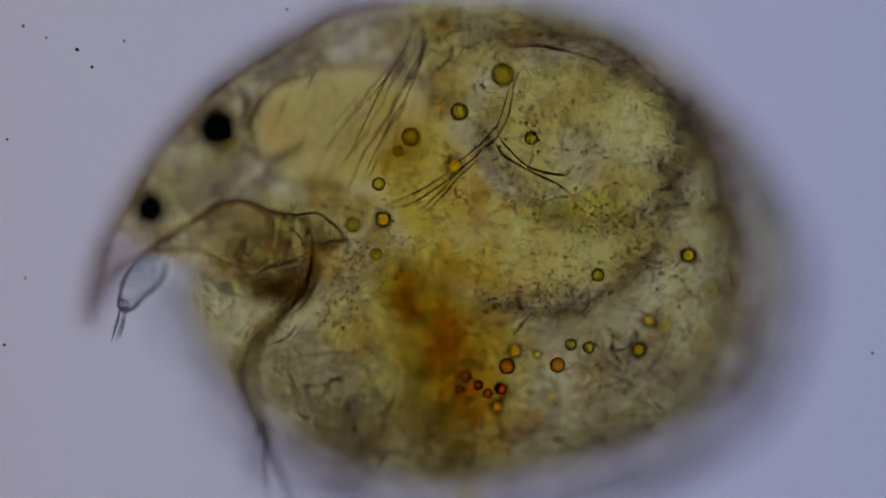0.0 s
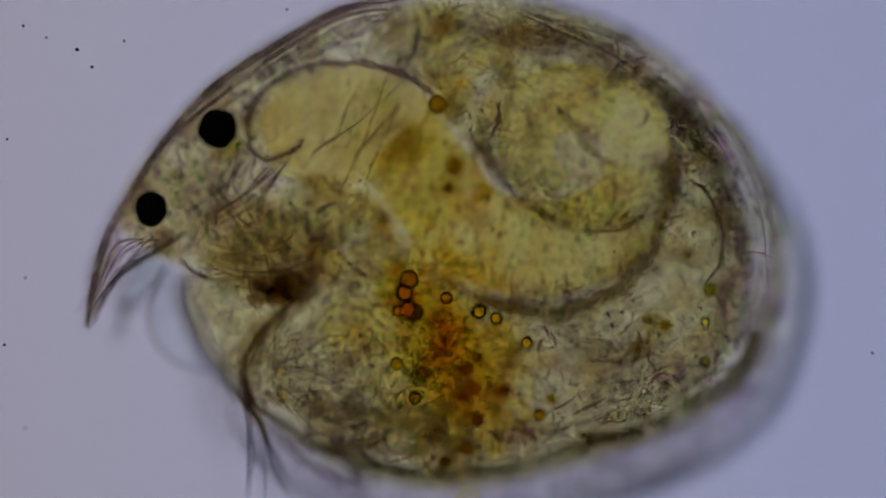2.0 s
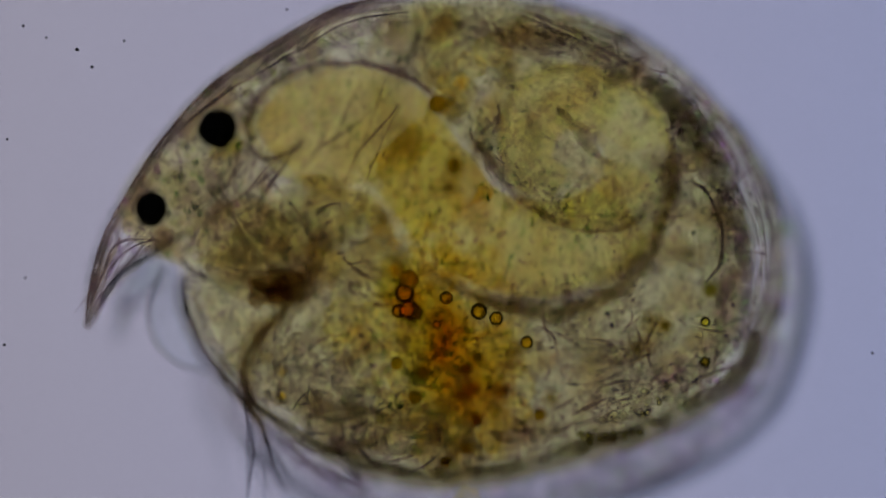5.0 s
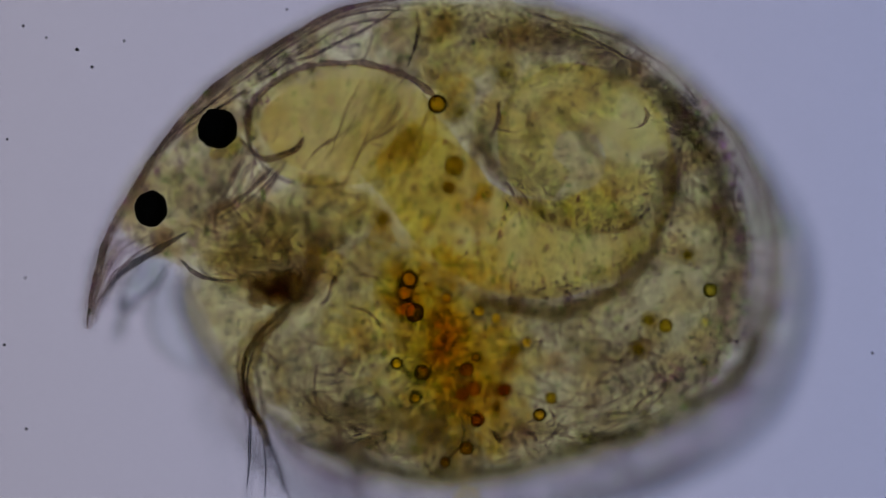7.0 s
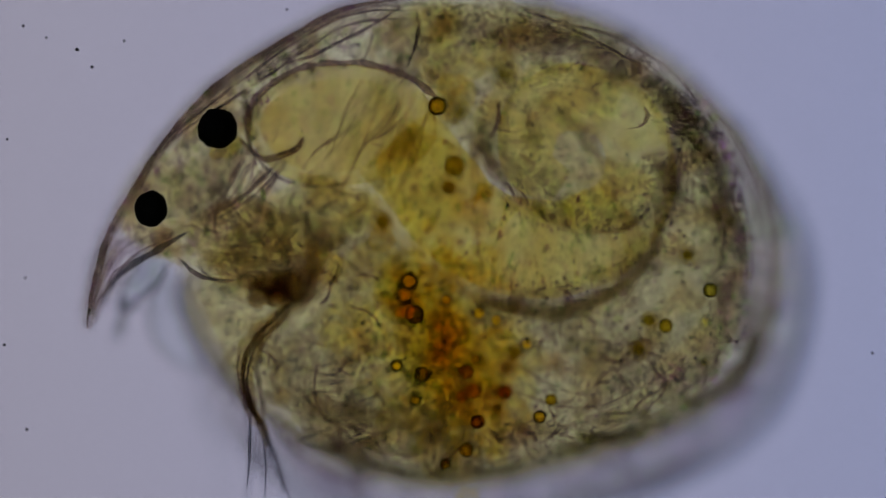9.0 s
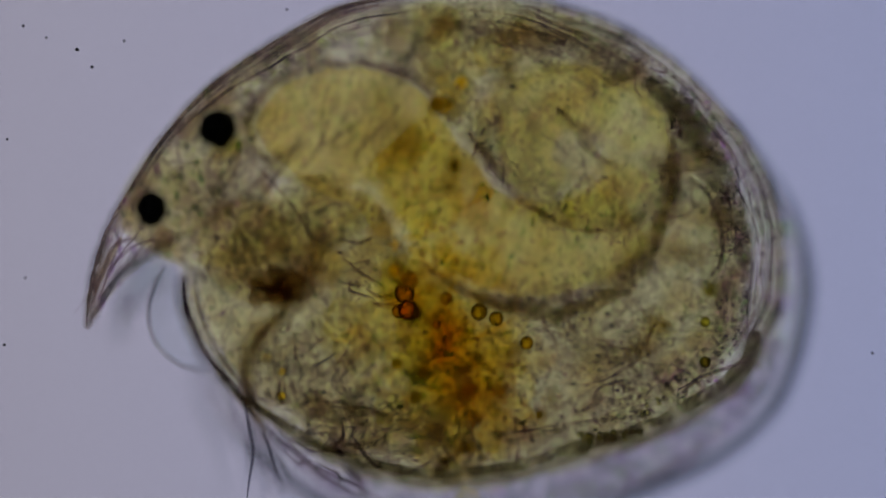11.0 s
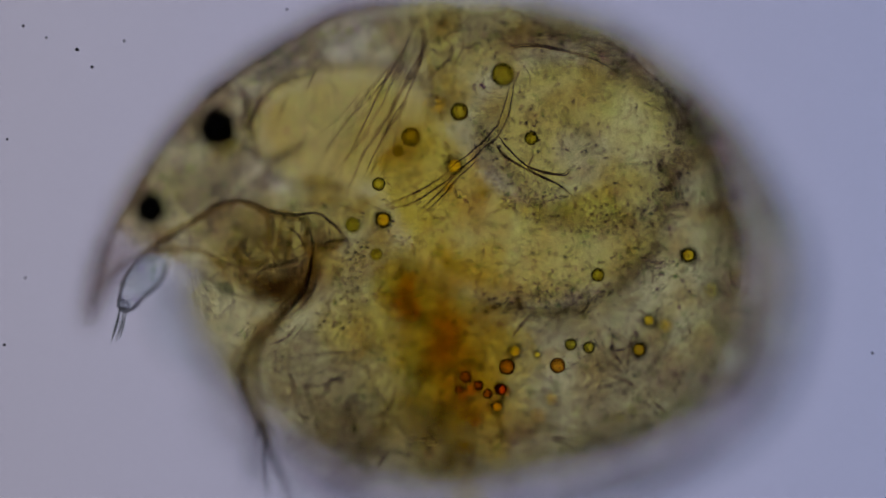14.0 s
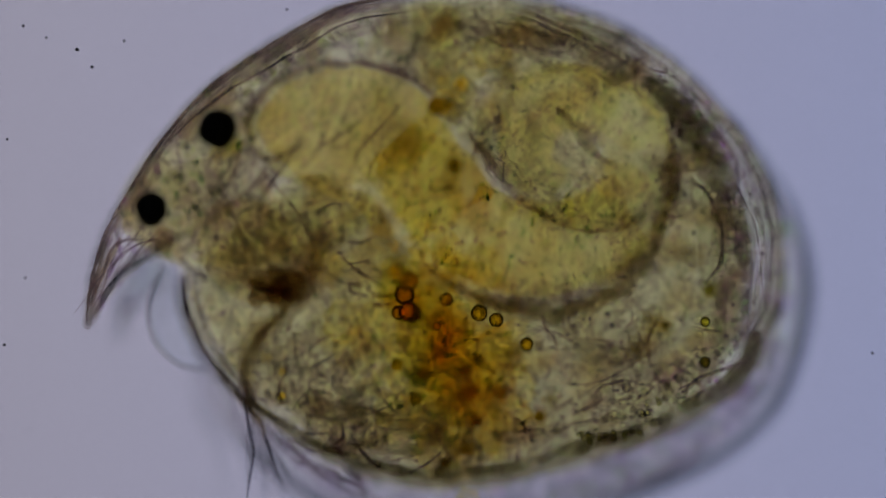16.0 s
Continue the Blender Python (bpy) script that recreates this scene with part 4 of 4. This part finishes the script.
for k in range(80):
    s = rng.random()
    u, v, r = 720 + 120 * s + rng.gauss(0, 70), 460 + 300 * s + rng.gauss(0, 50), rng.uniform(16, 44)
    part("yolk_lump", blob(u, v, rng.uniform(-24, 18), r, r * rng.uniform(0.6, 1.2), r * 0.4, turn=rng.uniform(0, 180), lump=0.5, lumps=2.2, fine=3, seed=k + 50), PALE_YOLK, yolk)
for u, v, r, z in ((800, 150, 26, -6), (822, 165, 22, 0), (785, 175, 22, -12), (812, 190, 20, -4), (800, 205, 16, 4), (790, 140, 14, 4), (830, 120, 30, -8), (870, 90, 34, -14), (900, 120, 20, 8)):
    part("yolk_lump", blob(u, v, z, r, r * 0.9, r * 0.6, lump=0.5, lumps=2, fine=2, seed=u), YOLK, yolk)

HAZE = [(610, 430), (720, 415), (850, 470), (930, 560), (935, 680), (900, 790), (810, 830), (730, 780), (660, 680), (610, 560)]
for k, (z, size) in enumerate(((-16, 0.7), (-11, 0.5), (-6, 0.86), (2, 0.45), (9, 0.66), (15, 0.8))):
    edge = [(775 + (u - 775) * size + rng.gauss(0, 26), 610 + (v - 610) * size + rng.gauss(0, 26)) for u, v in HAZE]
    part("yolk_haze", pad(edge, z - 2, z, z + 2, 4, wobble=2, seed=k + 70, ragged=26), PALE_YOLK, yolk)

# ---- fat droplets: u, v, radius, height ----
def droplets(material, rows, parent, label):
    for u, v, r, z in rows:
        part("oil_droplet", blob(u, v, z, r, r, r, fine=3), material, parent, label)


droplets(OIL_YELLOW, ((1058, 487, 12, 26), (1010, 610, 11, 26), (1042, 615, 11, 25), (813, 198, 16, 26), (940, 245, 12, 26), (1257, 514, 13, 1), (1248, 570, 9, -15), (1248, 641, 10, -16), (727, 243, 17, 30), (705, 268, 10, 30), (670, 326, 12, 26), 
                      (890, 132, 21, 31), (951, 628, 8, 18), (624, 398, 14, 30), (666, 450, 12, 30)), flea, "yellow oil droplet")
droplets(OIL_GOLD, ((1218, 452, 16, 17), (1131, 619, 16, 16), (1148, 567, 14, 12), (1178, 577, 13, 4), (804, 294, 19, 8), (794, 332, 12, 7), (471, 632, 11, -36), (499, 658, 10, -30), (499, 701, 11, -27)), flea, "golden oil droplet")
droplets(OIL_AMBER, ((678, 390, 17, 17), (734, 555, 17, -1), (747, 661, 14, -2), (702, 645, 12, -5), (735, 706, 12, -7), (955, 736, 12, -3), (975, 706, 11, 5), (790, 529, 12, -11), (848, 553, 15, -15), (878, 565, 13, -15),
                     (716, 520, 18, -17), (706, 552, 13, -15), (724, 496, 17, -7), (932, 608, 12, -15), (773, 576, 8, -15), (788, 819, 10, -3), (911, 622, 14, 12), (880, 721, 13, 15), (774, 186, 17, -3), (816, 148, 17, -40),
                     (792, 190, 14, -38), (698, 436, 14, -38), (698, 480, 16, -37), (843, 634, 9, -5), (887, 690, 13, 19), (842, 746, 10, 3), (825, 795, 13, 1), (1255, 515, 6, -36)), yolk, "amber oil droplet")
droplets(OIL_RED, ((987, 648, 14, 26), (897, 650, 15, 24), (824, 668, 11, 25), (847, 683, 9, 26), (812, 690, 8, 25), (863, 698, 9, 26), (886, 690, 11, 24), (826, 656, 13, 2), (893, 692, 14, 8), (838, 690, 14, 4),
                   (845, 745, 13, 2), (818, 700, 12, 6), (722, 550, 18, -20)), yolk, "reddish oil droplet")

# ---- granules ----
def inside(u, v, margin=0.965):
    """Whether a place lies within the carapace's outline."""
    u, v = 800 + (u - 800) / margin, 430 + (v - 430) / margin
    odd = False
    for (a, b), (c, d) in zip(OUT, OUT[1:] + OUT[:1]):
        if (b > v) != (d > v) and u < a + (v - b) * (c - a) / (d - b):
            odd = not odd
    return odd


def spread(rng, w):
    return max(-1.1, min(1.1, rng.gauss(0, 0.6))) * w


def scatter(name, material, lines, count, sizes, heights, seed, fine=1, label=""):
    """Small beads strewn along broad bands (u, v, half width)."""
    rng = random.Random(seed)
    ico = bmesh.new()
    bmesh.ops.create_icosphere(ico, subdivisions=fine, radius=1.0)
    ico.verts.index_update()
    shape = [p.co.copy() for p in ico.verts]
    faces = [[p.index for p in f.verts] for f in ico.faces]
    ico.free()
    verts, polys = [], []
    curves = [curve_through(q, 12) for q in lines]
    spots = [q for c in curves for q in c]
    for _ in range(count):
        u, v, w = rng.choice(spots)
        u, v = u + spread(rng, w), v + spread(rng, w)
        if not inside(u, v):
            continue
        middle = at(u, v, rng.uniform(*heights)) - flea.location
        r = rng.uniform(*sizes) * UNIT
        k = (rng.uniform(0.7, 1.3), rng.uniform(0.7, 1.3), rng.uniform(0.7, 1.2))
        start = len(verts)
        verts += [(middle.x + d.x * r * k[0], middle.y + d.y * r * k[1], middle.z + d.z * r * k[2]) for d in shape]
        polys += [[start + a for a in f] for f in faces]
    mesh = bpy.data.meshes.new(name)
    mesh.from_pydata(verts, [], polys)
    mesh.materials.append(material)
    for poly in mesh.polygons:
        poly.use_smooth = True
    ob = new(name, mesh)
    ob.parent = flea
    return tagged(ob, label=label, kind="stuff")


def fibres(name, material, lines, count, sizes, heights, seed, label="", steps=(5, 12)):
    """Fine curved threads strewn along broad bands."""
    rng = random.Random(seed)
    spots = [q for c in lines for q in curve_through(c, 12)]
    bm = bmesh.new()
    for _ in range(count):
        u, v, w = rng.choice(spots)
        u, v, z = u + spread(rng, w), v + spread(rng, w), rng.uniform(*heights)
        a, bend, n, r = rng.uniform(0, 6.3), max(-0.5, min(0.5, rng.gauss(0, 0.35))), rng.uniform(*steps), rng.uniform(*sizes)
        row = []
        for k in range(4):
            row.append((u, v, z, r * (0.4, 1.0, 0.9, 0.3)[k]))
            u, v, a, z = u + n * math.cos(a), v + n * math.sin(a), a + bend, z + rng.gauss(0, 1)
        if all(inside(q[0], q[1]) for q in row):
            tube(row, 4, 3, bm=bm)
    return part(name, bm, material, flea, label, kind="stuff")


INNER = [(850, 230, 26), (900, 310, 34), (960, 360, 36), (1040, 395, 30), (1130, 385, 24), (1180, 330, 20), (1165, 280, 22)]
OUTER = [(860, 535, 22), (1000, 525, 36), (1100, 490, 50), (1180, 400, 34), (1200, 300, 26), (1205, 210, 26), (1140, 130, 24), (1000, 80, 30), (860, 60, 26)]
CENTRE = [(930, 180, 60), (1000, 240, 70), (1040, 320, 70), (1100, 240, 60)]
SIDE = [(1210, 180, 24), (1265, 270, 26), (1290, 380, 24), (1300, 500, 24), (1270, 620, 30), (1180, 700, 40)]
LOWER = [(950, 560, 50), (1080, 600, 60), (1150, 660, 60), (1040, 740, 50), (900, 780, 40), (760, 800, 40)]
MOUTHS = [(380, 440, 40), (480, 430, 60), (600, 460, 50), (640, 540, 50)]
LEGS = [(450, 620, 40), (540, 640, 60), (620, 720, 60), (560, 770, 40), (700, 790, 40)]
GUTS = [(700, 260, 60), (800, 400, 70), (950, 445, 70), (1080, 420, 60)]
CROWN = [(800, 50, 40), (900, 80, 44), (1000, 60, 30), (1120, 120, 30)]
EVERY = [INNER, OUTER, CENTRE, SIDE, LOWER, LOWER, MOUTHS, LEGS, GUTS, CROWN]
for line, lift in ((INNER, 0), (OUTER, 4)):
    for z in (21, -6):
        part("granular_band", tube([(u, v, z + lift * 0.5, w * (0.75 if 0 < i < len(line) - 1 else 0.3)) for i, (u, v, w) in enumerate(line)], 10, 8, 0.14, 0.5, seed=z + lift, wander=8, uneven=0.4), GRANULAR, flea, "dark granular band of tissue round the gut")
for z in (4, -18):
    part("granular_band", tube([(u, v, z, w * 1.1) for u, v, w in SIDE], 10, 8, 0.12, 0.4, seed=z, wander=6, uneven=0.4), COARSE, flea, "coarse granular band beneath the back")
scatter("dark_granule_mass", SPECK, [INNER, INNER, OUTER, OUTER], 900, (1.5, 3.2), (-33, 30), 1, 1, "blue-grey granules round the gut")
scatter("dark_granule_mass", SPECK, EVERY, 800, (1.2, 2.8), (-34, 30), 2, 1, "scattered dark granules")
scatter("dark_granule_mass", SPECK, [INNER, CENTRE, OUTER], 1000, (1.6, 3.4), (14, 30), 21, 1, "blue-grey granules round the gut")
scatter("dark_granule_mass", SPECK, [OUTER, SIDE, LOWER], 900, (1.8, 3.8), (-14, 12), 22, 1, "blue-grey granules round the gut")
scatter("dark_granule_mass", SPECK, [SIDE, LOWER, LEGS], 900, (1.8, 4), (-35, -18), 23, 1, "scattered dark granules")
scatter("lilac_cell_mass", CELL_LILAC, EVERY, 260, (4, 11), (-34, 30), 12, 1, "faint lilac tissue cells")
scatter("green_cell_mass", CELL_GREEN, EVERY, 260, (4, 11), (-34, 30), 13, 1, "faint green tissue cells")
HEADS = [[(290, 330, 30), (340, 280, 40), (420, 220, 30), (330, 400, 50), (420, 400, 50)], [(420, 165, 16), (520, 100, 16), (620, 60, 18), (700, 60, 24)], [(520, 220, 60), (620, 220, 70)]]
scatter("dark_granule_mass", SPECK, HEADS, 450, (1.0, 2.4), (-30, 26), 14, 1, "scattered dark granules")
scatter("green_cell_mass", CELL_GREEN, HEADS, 220, (4, 10), (-30, 26), 15, 1, "faint green tissue cells")
scatter("lilac_cell_mass", CELL_LILAC, HEADS, 180, (4, 10), (-30, 26), 16, 1, "faint lilac tissue cells")
scatter("fat_granule_mass", BEAD, [[(1200, 180, 16), (1250, 250, 24), (1285, 340, 24), (1310, 440, 20)], [(1240, 560, 40), (1200, 680, 40), (1090, 740, 40)]], 190, (4, 8), (-34, -6), 7, 2, "clear round fat cells")
scatter("fat_granule_mass", BEAD, [[(1180, 170, 18), (1215, 215, 26), (1245, 275, 30), (1270, 345, 26), (1290, 430, 24)]], 140, (4, 8), (-22, 14), 17, 2, "clear round fat cells")
scatter("fat_granule_mass", LENS, [[(1150, 150, 8), (1205, 190, 12), (1252, 250, 14), (1290, 320, 14), (1312, 400, 12), (1320, 470, 10)]], 80, (5, 11), (-35, -24), 19, 2, "clear round fat cells")
for k in range(9):
    strand("shell_fold", [(1215 + 14 * k + rng.gauss(0, 6), 230 + 22 * k + rng.gauss(0, 12), -33 + k % 4 * 3, 2), (1252 + 10 * k, 330 + 14 * k, -32 + k % 3 * 3, 3), (1270 + 8 * k, 430 + 10 * k, -32, 3), (1262 + 9 * k, 540 + 6 * k, -33 + k % 3 * 2, 2.4), (1245 + 8 * k, 620, -32, 1.6)], FIBRE, rough=0.6)
scatter("bright_granule_mass", OIL_PALE, [[(600, 440, 20), (640, 460, 12), (610, 500, 25), (620, 560, 25), (560, 570, 16)]], 60, (1.8, 3.4), (24, 28), 5, 2, "tiny bright granules")
scatter("bright_granule_mass", OIL_PALE, [[(1030, 770, 8), (1060, 778, 16), (1110, 765, 14), (1170, 715, 16)]], 34, (3, 6), (-18, -12), 6, 2, "tiny bright granules")

ALL = [INNER, OUTER, CENTRE, SIDE, LOWER, [(500, 640, 60), (620, 700, 70), (700, 780, 60), (560, 780, 40)], [(420, 440, 60), (520, 480, 60), (600, 520, 60)], [(650, 400, 60), (760, 420, 80), (900, 450, 80), (1040, 450, 60)]]
UPPER = [[(300, 320, 30), (400, 270, 50), (520, 200, 60), (650, 200, 70), (720, 280, 60)], [(250, 400, 20), (350, 430, 40), (330, 300, 30)], [(480, 110, 14), (600, 60, 14), (700, 60, 30), (820, 60, 40), (900, 120, 40)]]
fibres("thread_mass", THREAD, ALL, 400, (1.0, 2.2), (-33, 29), 31, "fine dark tissue threads")
fibres("thread_mass", FIBRE, [LEGS, LEGS, MOUTHS, LOWER], 220, (1.6, 3.0), (-35, 26), 33, "wavy dark limb threads")
fibres("thread_mass", THREAD, UPPER, 260, (0.9, 1.9), (-30, 28), 32, "fine dark tissue threads")

for k, (low, high) in enumerate(((-36, -26), (-26, -14), (-14, -2), (-2, 12), (12, 28))):
    fibres("fold_mass", CREASE, [LEGS, LOWER, LOWER, SIDE, MOUTHS] if high < 0 else [LEGS, LOWER, LOWER, MOUTHS], 60, (1.6, 3.4), (low, high), 70 + k, "wavy dark tissue folds", (9, 24))
    fibres("fold_mass", CREASE, [CROWN, CROWN, OUTER, INNER], 34, (1.4, 3.0), (low, high), 80 + k, "wavy dark tissue folds", (6, 16))

# ---- dust in the light path ----
def dust():
    made = []
    for u, v, r in ((41, 46, 2.4), (136, 88, 3.2), (163, 119, 2.6), (82, 67, 1.8), (220, 73, 1.8), (13, 247, 2.2), (8, 611, 2.4), (508, 17, 2.0), (45, 492, 1.6), (1544, 625, 2.0)):
        bm = blob(u, v, 0, r, r, r, lump=0.3, fine=2, seed=u)
        mesh = bpy.data.meshes.new("dust_speck")
        bmesh.ops.translate(bm, vec=-at(u, v, 0), verts=bm.verts[:])
        bm.to_mesh(mesh)
        bm.free()
        mesh.materials.append(DUST)
        ob = new("dust_speck", mesh)
        ob.location = at(u, v, FOCUS_TOP * 1000)
        made.append((tagged(ob, "tiny dark dust speck in the light path", "dust speck", "dust specks"), u, v))
    return made


specks = dust()
mote = blob(0, 0, 0, 2.6, 2.2, 2.0, lump=0.3, fine=2, seed=9)
bmesh.ops.translate(mote, vec=-at(0, 0, 0), verts=mote.verts[:])
drifter = part("drifting_particle", mote, DUST, None)
drifter.location = at(44, 757, 0)
tagged(drifter, "small dark particle drifting in the clear water", "particle")


def motions():
    for ob, u, v in specks:
        walk(ob, [(t, pose(*at(u, v, FOCUS_TOP * 1000 - d))) for t, d in FOCUS])
    walk(drifter, [(0.0, pose(*at(44, 757, 0))), (8.0, pose(*at(47, 760, 0))), (16.0, pose(*at(50, 763, 0)))])
    beat = [(k * 0.5, (0.0, 2.2, -1.0, 1.2, -2.0)[k * 3 % 5]) for k in range(33)]
    walk(beater, [(t, pose(d * UNIT, -0.6 * d * UNIT, 0)) for t, d in beat])
    shift = ((0, -1.5), (1.5, -1.2), (4, -1.5), (6.3, -1.5), (8.3, -0.5), (8.6, 1.0), (9.0, 2.0), (10.2, 0.5), (12.0, -1.5), (13.8, -1.0), (14.5, 0.4), (15.0, 1.4), (16.0, 1.4))
    walk(yolk, [(t, pose(0, -d * UNIT, 0)) for t, d in shift])


motions()
